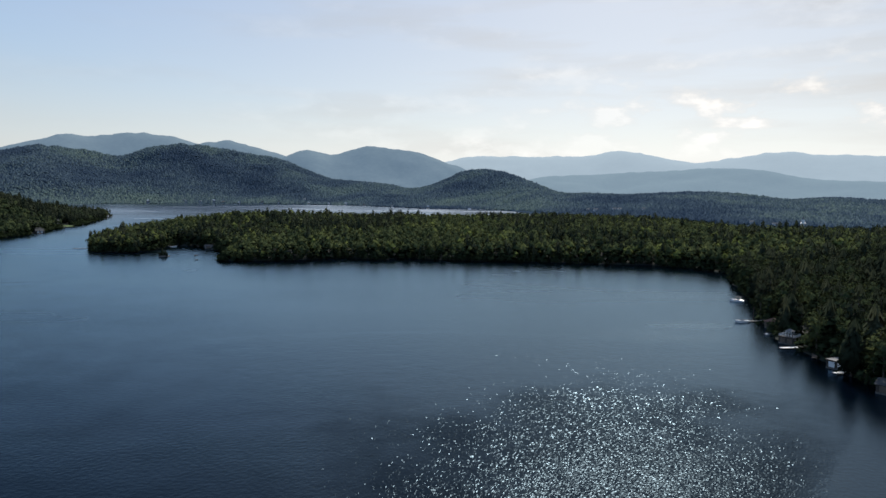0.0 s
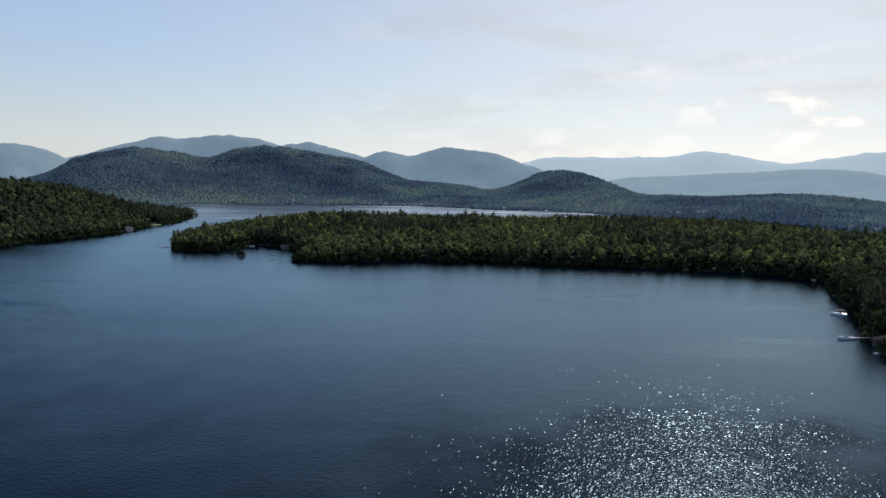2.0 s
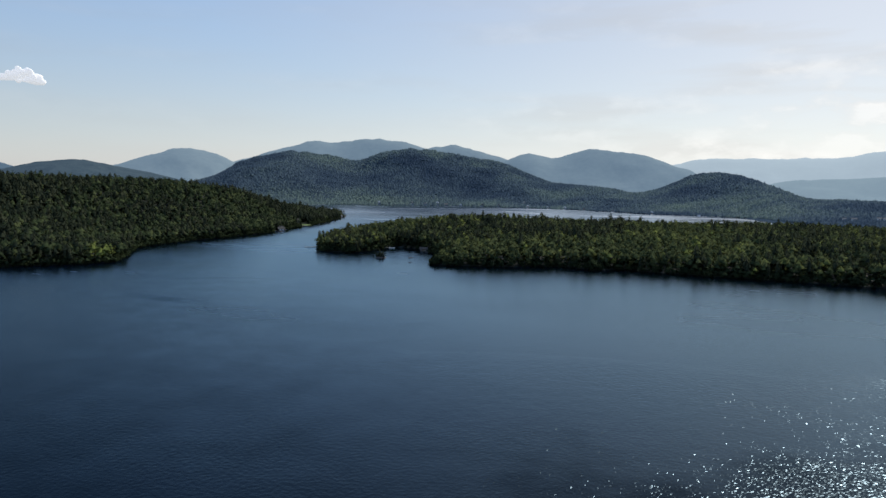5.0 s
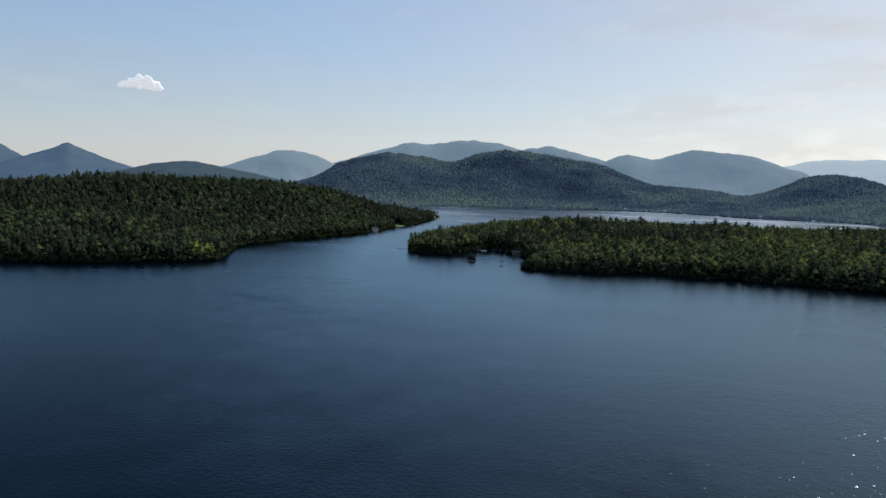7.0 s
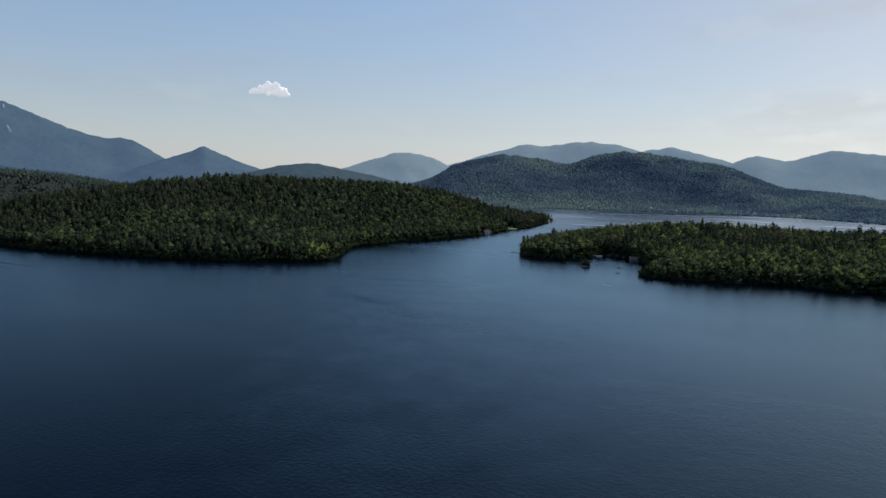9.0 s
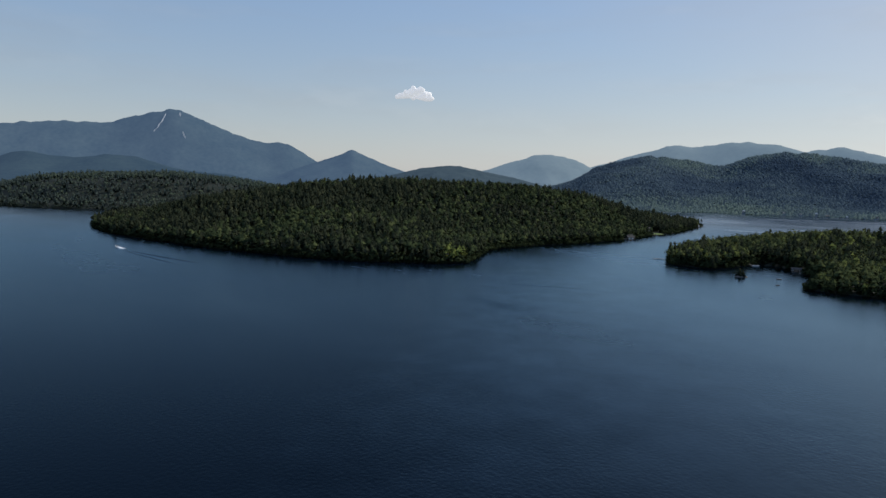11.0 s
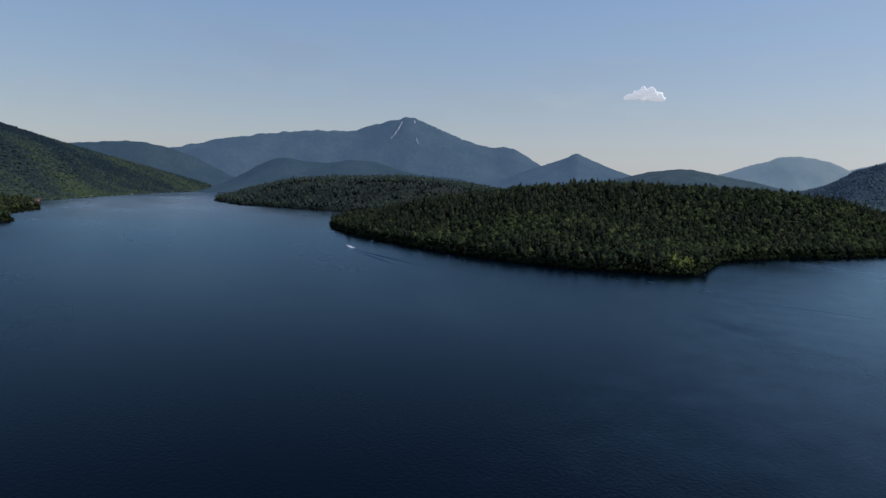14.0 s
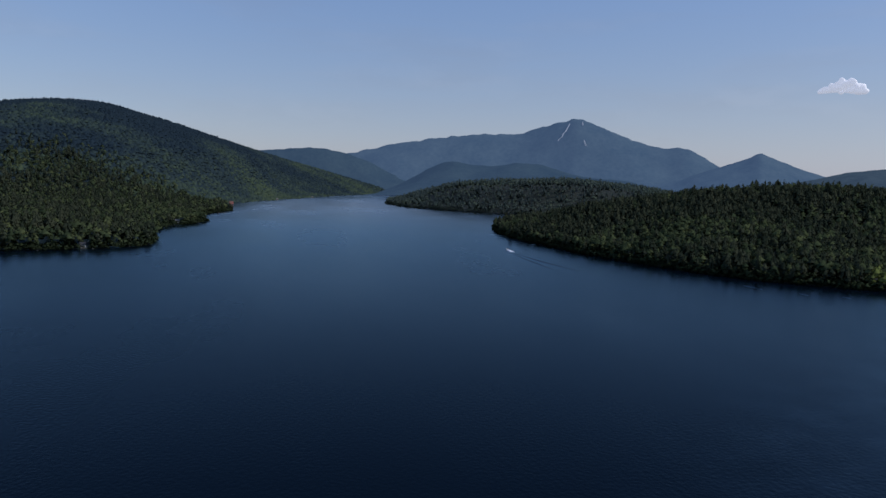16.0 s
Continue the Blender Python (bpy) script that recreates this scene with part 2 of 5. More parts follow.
chl.new(chop_bump.outputs["Result"], chn["ripples"].inputs["Distance"])

# ---- shape helpers ----
def lattice(ix, iy, seed):
    v = np.sin(ix * 127.1 + iy * 311.7 + seed * 74.7) * 43758.5453
    return v - np.floor(v)


def value_noise(x, y, seed=0):
    ix, iy = np.floor(x), np.floor(y)
    u, v = x - ix, y - iy
    u, v = u * u * (3 - 2 * u), v * v * (3 - 2 * v)
    a, b = lattice(ix, iy, seed), lattice(ix + 1, iy, seed)
    c, d = lattice(ix, iy + 1, seed), lattice(ix + 1, iy + 1, seed)
    return (a * (1 - u) + b * u) * (1 - v) + (c * (1 - u) + d * u) * v


def fbm(x, y, size, octaves=4, seed=0):
    """Noise about zero, within one, with hills of that size in metres."""
    total, gain, s = 0.0, 0.5, 1.0 / size
    for k in range(octaves):
        total = total + gain * (2 * value_noise(x * s, y * s, seed + k) - 1)
        gain, s = gain * 0.5, s * 2.03
    return total


def smooth(u):
    u = np.clip(u, 0, 1)
    return u * u * (3 - 2 * u)


def curve(x, table):
    """Smooth line through a short table of (x, y) pairs."""
    xs, ys = np.array([p[0] for p in table], float), np.array([p[1] for p in table], float)
    x = np.asarray(x, float)
    slope = np.gradient(ys, xs)
    k = np.clip(np.searchsorted(xs, x) - 1, 0, len(xs) - 2)
    h = xs[k + 1] - xs[k]
    t = np.clip((x - xs[k]) / h, 0, 1)
    return ((2 * t**3 - 3 * t**2 + 1) * ys[k] + (t**3 - 2 * t**2 + t) * h * slope[k]
            + (-2 * t**3 + 3 * t**2) * ys[k + 1] + (t**3 - t**2) * h * slope[k + 1])


def mesh_from(name, verts, tris, mat, tone=None, smooth_faces=False, normals=None):
    """One mesh from arrays of corners and faces (all faces of one size)."""
    me = bpy.data.meshes.new(name)
    verts, tris = np.asarray(verts, np.float32), np.asarray(tris, np.int32)
    me.vertices.add(len(verts))
    me.vertices.foreach_set("co", verts.ravel())
    size = tris.shape[1]
    me.loops.add(tris.size)
    me.loops.foreach_set("vertex_index", tris.ravel())
    me.polygons.add(len(tris))
    me.polygons.foreach_set("loop_start", np.arange(0, tris.size, size, dtype=np.int32))
    me.polygons.foreach_set("use_smooth", np.full(len(tris), smooth_faces))
    if tone is not None:
        at = me.attributes.new("tone", "FLOAT", "POINT")
        at.data.foreach_set("value", np.asarray(tone, np.float32))
    me.materials.append(mat)
    me.update()
    me.validate()
    if normals is not None:
        me.normals_split_custom_set_from_vertices(np.asarray(normals, np.float32))
    return me


def crown_normals(v, low=0.42):
    """Leaves shade with the round of their crown."""
    n = np.array(v, float) - (0, 0, low)
    n[:, 2] *= 0.9
    rng = np.random.default_rng(len(v))
    n = n / (np.linalg.norm(n, axis=1)[:, None] + 1e-6) + rng.normal(size=n.shape) * 0.22
    return n / np.linalg.norm(n, axis=1)[:, None]


def part(name, bm, mat, parent, label=""):
    me = bpy.data.meshes.new(name)
    bm.to_mesh(me)
    bm.free()
    me.materials.append(mat)
    ob = new(name, me)
    ob.parent = parent
    if label:
        ob["label"] = label
    return ob


def grid_faces(nu, nv, keep=None):
    i = np.arange((nu - 1) * (nv - 1))
    r, c = i // (nv - 1), i % (nv - 1)
    a = r * nv + c
    q = np.stack([a, a + nv, a + nv + 1, a + 1], 1)
    return q if keep is None else q[keep.ravel()[q].any(1)]


def compact(verts, faces):
    used = np.zeros(len(verts), bool)
    used[faces.ravel()] = True
    index = np.cumsum(used) - 1
    return verts[used], index[faces]


# ---- lie of the land: coast outlines in metres ----
def rough_coast(points, step=9.0, wander=5.0, seed=0):
    """Close a short outline, cut it to short lengths and let it wander as a wooded shore does."""
    p = np.array(points, float)
    out = []
    for a, b in zip(p, np.roll(p, -1, 0)):
        n = max(1, int(np.linalg.norm(b - a) / step))
        out.append(a + (b - a) * (np.arange(n) / n)[:, None])
    c = np.concatenate(out)
    c[:, 0] += wander * fbm(c[:, 0], c[:, 1], 40, 3, seed)
    c[:, 1] += wander * fbm(c[:, 0], c[:, 1], 40, 3, seed + 9)
    return c


def inland(x, y, coast):
    """Distance from the coast: positive on land."""
    x, y = np.atleast_1d(x).astype(float), np.atleast_1d(y).astype(float)
    best = np.full(x.shape, 1e18)
    odd = np.zeros(x.shape, bool)
    for a, b in zip(coast, np.roll(coast, -1, 0)):
        d = b - a
        t = np.clip(((x - a[0]) * d[0] + (y - a[1]) * d[1]) / (d @ d + 1e-9), 0, 1)
        best = np.minimum(best, (x - a[0] - t * d[0]) ** 2 + (y - a[1] - t * d[1]) ** 2)
        if abs(d[1]) > 1e-9:
            odd ^= ((a[1] > y) != (b[1] > y)) & (x < a[0] + (y - a[1]) / d[1] * d[0])
    return np.where(odd, 1, -1) * np.sqrt(best)


def bell(x, y, cx, cy, rx, ry, turn=0.0):
    c, s = math.cos(radians(turn)), math.sin(radians(turn))
    u, v = (x - cx) * c + (y - cy) * s, -(x - cx) * s + (y - cy) * c
    return np.exp(-(u / rx) ** 2 - (v / ry) ** 2)


PENINSULA = rough_coast([
    (137, 216), (141, 250), (140, 280), (142, 303), (153, 340), (172, 391), (182, 434), (199, 488), (212, 530), (187, 570),
    (158, 585), (97, 595), (49, 601), (0, 611), (-50, 626), (-64, 609), (-97, 623), (-138, 603), (-180, 595), (-203, 594),
    (-205, 640), (-238, 695), (-262, 728), (-300, 756), (-298, 702), (-308, 662), (-346, 667), (-368, 703), (-386, 765), (-385, 860), (-340, 1044),
    (-170, 1075), (98, 1186), (360, 1110), (395, 815), (500, 830), (700, 900), (1000, 500), (800, -150), (260, -150), (150, 60)], seed=1)
ISLAND = rough_coast([
    (-1080, 365), (-980, 345), (-876, 338), (-746, 356), (-636, 372), (-564, 394), (-512, 420), (-474, 453), (-450, 496), (-470, 529),
    (-529, 605), (-546, 676), (-545, 775), (-548, 888), (-574, 974), (-606, 1133), (-705, 1425), (-760, 1460), (-900, 1350),
    (-1100, 1100), (-1250, 800), (-1280, 560), (-1180, 420)], seed=2)
FAR_ISLAND = rough_coast([
    (-2140, 305), (-1868, 334), (-1706, 425), (-1624, 510), (-1520, 700), (-1450, 1000), (-1700, 1350), (-2100, 1300), (-2480, 900), (-2400, 345)], 20, 10, seed=3)
WEST_COAST = rough_coast([
    (-600, -400), (-660, -230), (-673, -167), (-691, -129), (-705, -87), (-735, -62), (-797, -73), (-911, -99), (-1013, -97), (-1052, -83), (-1124, -63),
    (-1180, -95), (-1356, -97), (-1509, -71), (-1600, -110), (-1892, -108), (-2178, -50), (-2620, 81), (-3160, 252), (-3825, 500),
    (-4700, 700), (-4700, -2200), (-2600, -3000), (-900, -1800)], 14, 6, seed=4)


def peninsula_height(x, y, d):
    hills = 7 * smooth((d - 10) / 120) + 3.0 * fbm(x, y, 160, 3, 5) * smooth(d / 60)
    hills = hills + 9 * bell(x, y, 420, 380, 180, 260) + 7 * bell(x, y, -260, 900, 170, 160)
    return np.where(d < 0, d * 0.7, np.minimum(d * 0.25, 0.9) + hills)


def island_height(x, y, d):
    hills = 34 * bell(x, y, -840, 640, 250, 170, 60) + 40 * bell(x, y, -760, 930, 260, 130, 70)
    hills = hills + 10 + 9 * fbm(x, y, 220, 4, 6)
    return np.where(d < 0, d * 0.7, np.minimum(d * 0.25, 0.9) + hills * smooth(d / 130))


def far_island_height(x, y, d):
    hills = 62 * bell(x, y, -1800, 800, 420, 260, 120) + 26 * bell(x, y, -1980, 560, 260, 160, 120) + 18 * bell(x, y, -2260, 420, 220, 150) + 12 + 10 * fbm(x, y, 300, 4, 7)
    return np.where(d < 0, d * 0.7, np.minimum(d * 0.25, 0.9) + hills * smooth(d / 150))


WEST_RIDGE = [(-126, 3.0), (-118, 4.0), (-112, 4.75), (-108.7, 5.2), (-105, 5.2), (-102, 4.45), (-98, 3.25), (-94.6, 2.35), (-90.7, 1.35), (-87, 0.25), (-83.8, -0.6)]
WEST_SHORE = [(-126, 650), (-104, 700), (-96, 900), (-94, 1400), (-92.5, 2000), (-90, 2500), (-87, 3100), (-84, 3800)]
WEST_CREST = [(-126, 2700), (-105, 2900), (-98, 3250), (-94, 3500), (-90, 3620), (-87, 3720), (-85.5, 3790), (-84, 3890)]


def west_height(x, y, d):
    az, r = np.degrees(np.arctan2(x + 30, y - 85)), np.hypot(x + 30, y - 85)
    crest, shore = curve(az, WEST_CREST), curve(az, WEST_SHORE)
    top = 50 + crest * np.tan(np.radians(curve(az, WEST_RIDGE)))
    u = (r - shore) / (crest - shore)
    rise = np.where(u < 1, 0.13 * np.clip(u, 0, 1) + 0.87 * smooth((u - 0.24) / 0.76), 1 - 0.6 * smooth((u - 1) * 1.5))
    h = np.maximum(top, 6) * rise * smooth(d / (50 + 210 * smooth((x + 3500) / 1000))) + (6 + 14 * fbm(x, y, 400, 4, 8) * np.clip(rise, 0, 0.75)) * smooth(d / 120)
    return np.where(d < 0, d * 0.7, np.minimum(d * 0.25, 0.9) + np.maximum(h, 0))


def land(name, coast, height, cell, label, box=None, mat=FLOOR):
    lo, hi = coast.min(0) - 2 * cell, coast.max(0) + 2 * cell
    if box:
        lo, hi = np.maximum(lo, box[:2]), np.minimum(hi, box[2:])
    xs, ys = np.arange(lo[0], hi[0], cell), np.arange(lo[1], hi[1], cell)
    gx, gy = np.meshgrid(xs, ys, indexing="ij")
    x, y = gx.ravel(), gy.ravel()
    d = inland(x, y, coast)
    z = height(x, y, d)
    faces = grid_faces(len(xs), len(ys), d > -cell)
    v, f = compact(np.stack([x, y, np.maximum(z, -4)], 1), faces)
    return tagged(new(name, mesh_from(name, v, f, mat, smooth_faces=True)), label, "ground", kind="structure")


# ---- water ----
def disc(radius_steps, sectors):
    a = np.linspace(0, 2 * np.pi, sectors + 1)
    rr = np.array(radius_steps, float)
    g = np.stack([np.outer(rr, np.sin(a)), np.outer(rr, np.cos(a)), np.zeros((len(rr), len(a)))], 2)
    return g.reshape(-1, 3), grid_faces(len(rr), len(a))


wv, wf = disc([0.5, 60, 150, 300, 600, 1200, 2400, 4850], 96)
tagged(new("water", mesh_from("water", wv, wf[:, ::-1], WATER, smooth_faces=True)), "dark blue rippled lake water reflecting the sky", "water", kind="structure")


def wavelets():
    """Short steep wavelets raised by a breeze; they die out into the smoother lake around."""
    rng = np.random.default_rng(17)
    az, r = np.radians(np.arange(-24, 37, 0.105)), np.arange(100, 300, 0.48)
    ga, gr = np.meshgrid(az, r, indexing="ij")
    rim = np.minimum.reduce([(ga - az[0]) * gr, (az[-1] - ga) * gr, gr - r[0], r[-1] - gr])
    ga, gr = ga + rng.uniform(-0.0006, 0.0006, ga.shape), gr + rng.uniform(-0.16, 0.16, gr.shape)
    gx, gy = gr * np.sin(ga), 20 + gr * np.cos(ga)
    c, t = math.cos(radians(20)), math.sin(radians(20))
    far = np.hypot(((gx - 80) * c + (gy - 82) * t) / 74, ((gy - 82) * c - (gx - 80) * t) / 124)
    far = far + 0.5 * fbm(gx, gy, 26, 4, 31) + 0.12 * fbm(gx, gy, 5, 2, 33)
    wind = 1 - 0.5 * smooth((far - 0.85) / 0.35) - 0.5 * smooth((far - 1.25) / 0.7)
    wind = np.maximum(wind, rng.uniform(0.4, 0.9, gx.shape) * (rng.uniform(size=gx.shape) < 0.02 * smooth((2.2 - far) / 0.9)))
    inner = smooth(rim / 22)
    z = -0.06 + 0.12 * inner + (0.03 * fbm(gx, gy, 3.5, 2, 35) + rng.normal(size=gx.shape) * 0.021 * wind) * inner
    dry = inland(gx.ravel(), gy.ravel(), PENINSULA) > -6
    ruffled = 1 - smooth((far - 0.75) / 0.7)
    v, f = compact(np.stack([gx.ravel(), gy.ravel(), z.ravel(), (ruffled * inner).ravel()], 1), grid_faces(len(az), len(r), ~dry))
    tagged(new("water_wavelets", mesh_from("water_wavelets", v[:, :3], f, CHOP, v[:, 3])), "dark wavelets on the lake glinting in the sun", "water", kind="stuff")


wavelets()
land("ground_peninsula", PENINSULA, peninsula_height, 10, "low wooded shore with a shaded forest floor")
land("ground_island", ISLAND, island_height, 12, "hilly wooded island ground in the lake")
land("ground_far_island", FAR_ISLAND, far_island_height, 25, "low wooded island ground far up the lake")
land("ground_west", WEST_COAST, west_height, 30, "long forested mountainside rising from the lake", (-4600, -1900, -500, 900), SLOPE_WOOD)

# ---- hills and mountains across the lake: crest lines as bearing and height angle ----
def hill_height(az, r, shore, crest, line, eye=(0, 30), back=0.55, seed=11, lumps=0.1, drop=0.0):
    top = np.maximum(65 + crest * np.tan(np.radians(curve(az, line))) - drop, 0.5)
    u = (r - shore) / (crest - shore)
    x, y = r * np.sin(np.radians(az)), r * np.cos(np.radians(az))
    rise = np.where(u < 1, smooth(np.clip(u, 0, 1)) * 0.7 + 0.3 * np.clip(u, 0, 1), 1 - back * smooth((u - 1) * 2.2))
    top = top * (1 + 0.032 * fbm(az * 40, az * 0, 26, 5, seed + 3) * np.clip(1.4 - np.abs(u - 1) * 9, 0, 1))
    gully = fbm(x, y, 420, 4, seed) * np.minimum(top, 150) * lumps * 4 * np.clip(u, 0, 1) * np.clip(1.02 - u, 0, 1)
    return np.where(u < 0, np.maximum(u * 400, -3), 1.5 + top * rise + gully)


def polar_land(name, mat, label, az0, az1, daz, r0, r1, dr, height, eye, category="mountain", kind="structure"):
    az, r = np.arange(az0, az1 + daz / 2, daz), np.arange(r0, r1 + dr / 2, dr)
    ga, gr = np.meshgrid(az, r, indexing="ij")
    ga, gr = ga.ravel(), gr.ravel()
    z = height(ga, gr)
    v = np.stack([eye[0] + gr * np.sin(np.radians(ga)), eye[1] + gr * np.cos(np.radians(ga)), z], 1)
    v, f = compact(v, grid_faces(len(az), len(r), z > -2.5))
    return tagged(new(name, mesh_from(name, v, f[:, ::-1], mat, smooth_faces=True)), label, category, kind=kind)


FAR_SHORE = [(-44, 2500), (-30, 2600), (-26.3, 2660), (-22, 2620), (-16, 2590), (-11.5, 2440), (-6.2, 2246), (-2.8, 2060), (4.2, 1932), (7, 1600), (12, 1330), (20, 1250), (38, 1200)]
FAR_CREST = [(-44, 3400), (-25, 3450), (-12, 3350), (-6, 2900), (3, 2900), (9, 2500), (20, 2300), (38, 2300)]
FAR_LINE = [(-44, 0.2), (-38.5, 0.4), (-36.5, 1.1), (-35.3, 1.9), (-33.6, 2.5), (-31, 3.0), (-28.7, 2.82), (-25.7, 2.4), (-23.4, 3.1), (-21.3, 3.33), (-19, 3.1), (-16.2, 2.6),
            (-13.7, 2.15), (-11.8, 1.4), (-10, 0.8), (-7.9, 0.62), (-5.4, 0.38), (-3.1, 0.02), (-0.8, 0.6), (0.9, 1.28), (2.2, 1.52), (3.9, 1.46), (5.2, 1.1), (6.9, 0.5), (8.7, -0.15),
            (11.5, -0.28), (14.5, -0.34), (17, -0.2), (20, -0.1), (23.2, -0.28), (26, -0.58), (29, -0.45), (32, -0.6), (38, -0.6)]


def far_height(az, r):
    return hill_height(az, r, curve(az, FAR_SHORE), curve(az, FAR_CREST), FAR_LINE, drop=14, lumps=0.36)


polar_land("ground_far_shore", HAZED_WOOD, "wooded hills rising behind the far shore", -44, 38, 0.25, 1150, 4200, 40, far_height, (0, 30))

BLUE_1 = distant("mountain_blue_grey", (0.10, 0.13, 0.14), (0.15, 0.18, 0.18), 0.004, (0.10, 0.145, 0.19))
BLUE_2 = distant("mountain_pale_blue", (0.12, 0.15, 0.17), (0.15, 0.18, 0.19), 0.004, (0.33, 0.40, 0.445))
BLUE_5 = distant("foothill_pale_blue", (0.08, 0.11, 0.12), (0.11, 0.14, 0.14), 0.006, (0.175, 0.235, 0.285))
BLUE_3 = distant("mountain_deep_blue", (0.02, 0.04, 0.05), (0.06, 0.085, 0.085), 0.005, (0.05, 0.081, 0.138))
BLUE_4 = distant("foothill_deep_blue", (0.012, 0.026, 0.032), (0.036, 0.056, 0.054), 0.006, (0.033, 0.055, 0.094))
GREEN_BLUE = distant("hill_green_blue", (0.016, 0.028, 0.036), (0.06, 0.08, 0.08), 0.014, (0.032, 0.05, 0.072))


def mountain(name, mat, label, line, foot, crest, eye, seed, back=0.5, lumps=0.3):
    """A range between its first and last bearing, its crest at one distance; it sinks to the plain at both ends."""
    flat = -math.degrees(math.atan(62 / crest))
    line = [(line[0][0] - 5, flat), (line[0][0] - 3, flat)] + line + [(line[-1][0] + 3, flat), (line[-1][0] + 5, flat)]
    polar_land(name, mat, label, line[0][0], line[-1][0], 0.2, foot, min(crest + 260, 4760), 30,
               lambda az, r: hill_height(az, r, foot, crest, line, seed=seed, back=back, lumps=lumps), eye)


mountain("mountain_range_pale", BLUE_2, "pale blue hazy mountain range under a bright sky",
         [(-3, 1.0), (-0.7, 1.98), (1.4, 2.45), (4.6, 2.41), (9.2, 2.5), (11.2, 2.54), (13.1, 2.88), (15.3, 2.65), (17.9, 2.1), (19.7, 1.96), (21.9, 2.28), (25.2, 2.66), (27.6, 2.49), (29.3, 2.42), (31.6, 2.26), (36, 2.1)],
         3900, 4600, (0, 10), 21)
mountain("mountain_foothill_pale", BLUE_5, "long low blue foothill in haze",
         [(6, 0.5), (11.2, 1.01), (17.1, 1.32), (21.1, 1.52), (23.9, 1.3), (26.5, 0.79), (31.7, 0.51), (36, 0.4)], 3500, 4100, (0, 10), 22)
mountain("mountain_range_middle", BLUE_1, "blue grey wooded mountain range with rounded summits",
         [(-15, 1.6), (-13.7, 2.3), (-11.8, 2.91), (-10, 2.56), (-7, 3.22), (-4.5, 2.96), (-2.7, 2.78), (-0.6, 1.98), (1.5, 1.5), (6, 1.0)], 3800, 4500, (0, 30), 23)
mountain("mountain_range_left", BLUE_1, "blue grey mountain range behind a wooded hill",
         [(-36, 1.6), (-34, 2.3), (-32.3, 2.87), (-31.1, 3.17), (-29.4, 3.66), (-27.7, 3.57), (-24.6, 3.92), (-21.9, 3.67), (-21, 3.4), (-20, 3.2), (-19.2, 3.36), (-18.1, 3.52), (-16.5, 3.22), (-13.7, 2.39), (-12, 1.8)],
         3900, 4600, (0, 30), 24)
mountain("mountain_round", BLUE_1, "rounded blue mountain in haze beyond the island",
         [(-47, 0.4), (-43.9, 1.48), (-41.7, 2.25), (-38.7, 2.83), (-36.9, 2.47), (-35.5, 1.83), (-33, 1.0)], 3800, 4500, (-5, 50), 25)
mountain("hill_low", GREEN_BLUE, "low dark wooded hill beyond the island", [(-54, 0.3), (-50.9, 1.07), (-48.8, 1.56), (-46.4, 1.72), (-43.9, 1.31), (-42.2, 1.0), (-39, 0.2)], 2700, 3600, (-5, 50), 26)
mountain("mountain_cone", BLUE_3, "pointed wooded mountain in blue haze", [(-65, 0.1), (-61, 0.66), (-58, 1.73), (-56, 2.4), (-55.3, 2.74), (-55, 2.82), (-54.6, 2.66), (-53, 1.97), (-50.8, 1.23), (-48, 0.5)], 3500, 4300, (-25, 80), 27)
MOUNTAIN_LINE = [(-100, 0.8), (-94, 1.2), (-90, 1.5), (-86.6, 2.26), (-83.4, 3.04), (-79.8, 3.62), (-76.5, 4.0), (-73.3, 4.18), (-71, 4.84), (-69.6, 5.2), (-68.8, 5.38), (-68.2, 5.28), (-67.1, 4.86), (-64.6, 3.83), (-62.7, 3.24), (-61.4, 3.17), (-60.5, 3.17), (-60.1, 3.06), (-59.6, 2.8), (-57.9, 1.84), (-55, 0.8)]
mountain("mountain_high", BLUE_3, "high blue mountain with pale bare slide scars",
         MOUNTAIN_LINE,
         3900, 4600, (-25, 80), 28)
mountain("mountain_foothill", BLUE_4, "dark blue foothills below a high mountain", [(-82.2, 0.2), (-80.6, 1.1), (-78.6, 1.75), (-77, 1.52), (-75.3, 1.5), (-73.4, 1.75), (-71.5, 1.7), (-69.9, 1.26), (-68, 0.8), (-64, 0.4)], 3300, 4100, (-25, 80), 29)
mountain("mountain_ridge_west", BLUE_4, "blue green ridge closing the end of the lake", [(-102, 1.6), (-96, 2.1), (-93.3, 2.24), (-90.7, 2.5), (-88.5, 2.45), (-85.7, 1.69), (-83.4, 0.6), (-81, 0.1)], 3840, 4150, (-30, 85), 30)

# ---- forests ----
# open ground: lawns and building plots as x, y, half width, half depth
CLEARINGS = ((150, 239, 6, 7), (139.5, 246, 8, 7), (140, 287, 8, 7), (149, 320, 9, 8), (138, 216, 8, 7), (148, 338.5, 8, 6),
             (-553, 922, 11, 9), (-600, 1062, 13, 26), (-312, 742, 9, 5), (-250, 708, 8, 6), (-228, 704, 6, 5), (-350, 684, 6, 5),
             (-1063, -101, 8, 8), (-702, -112, 5, 6), (-1812, -112, 9, 9))
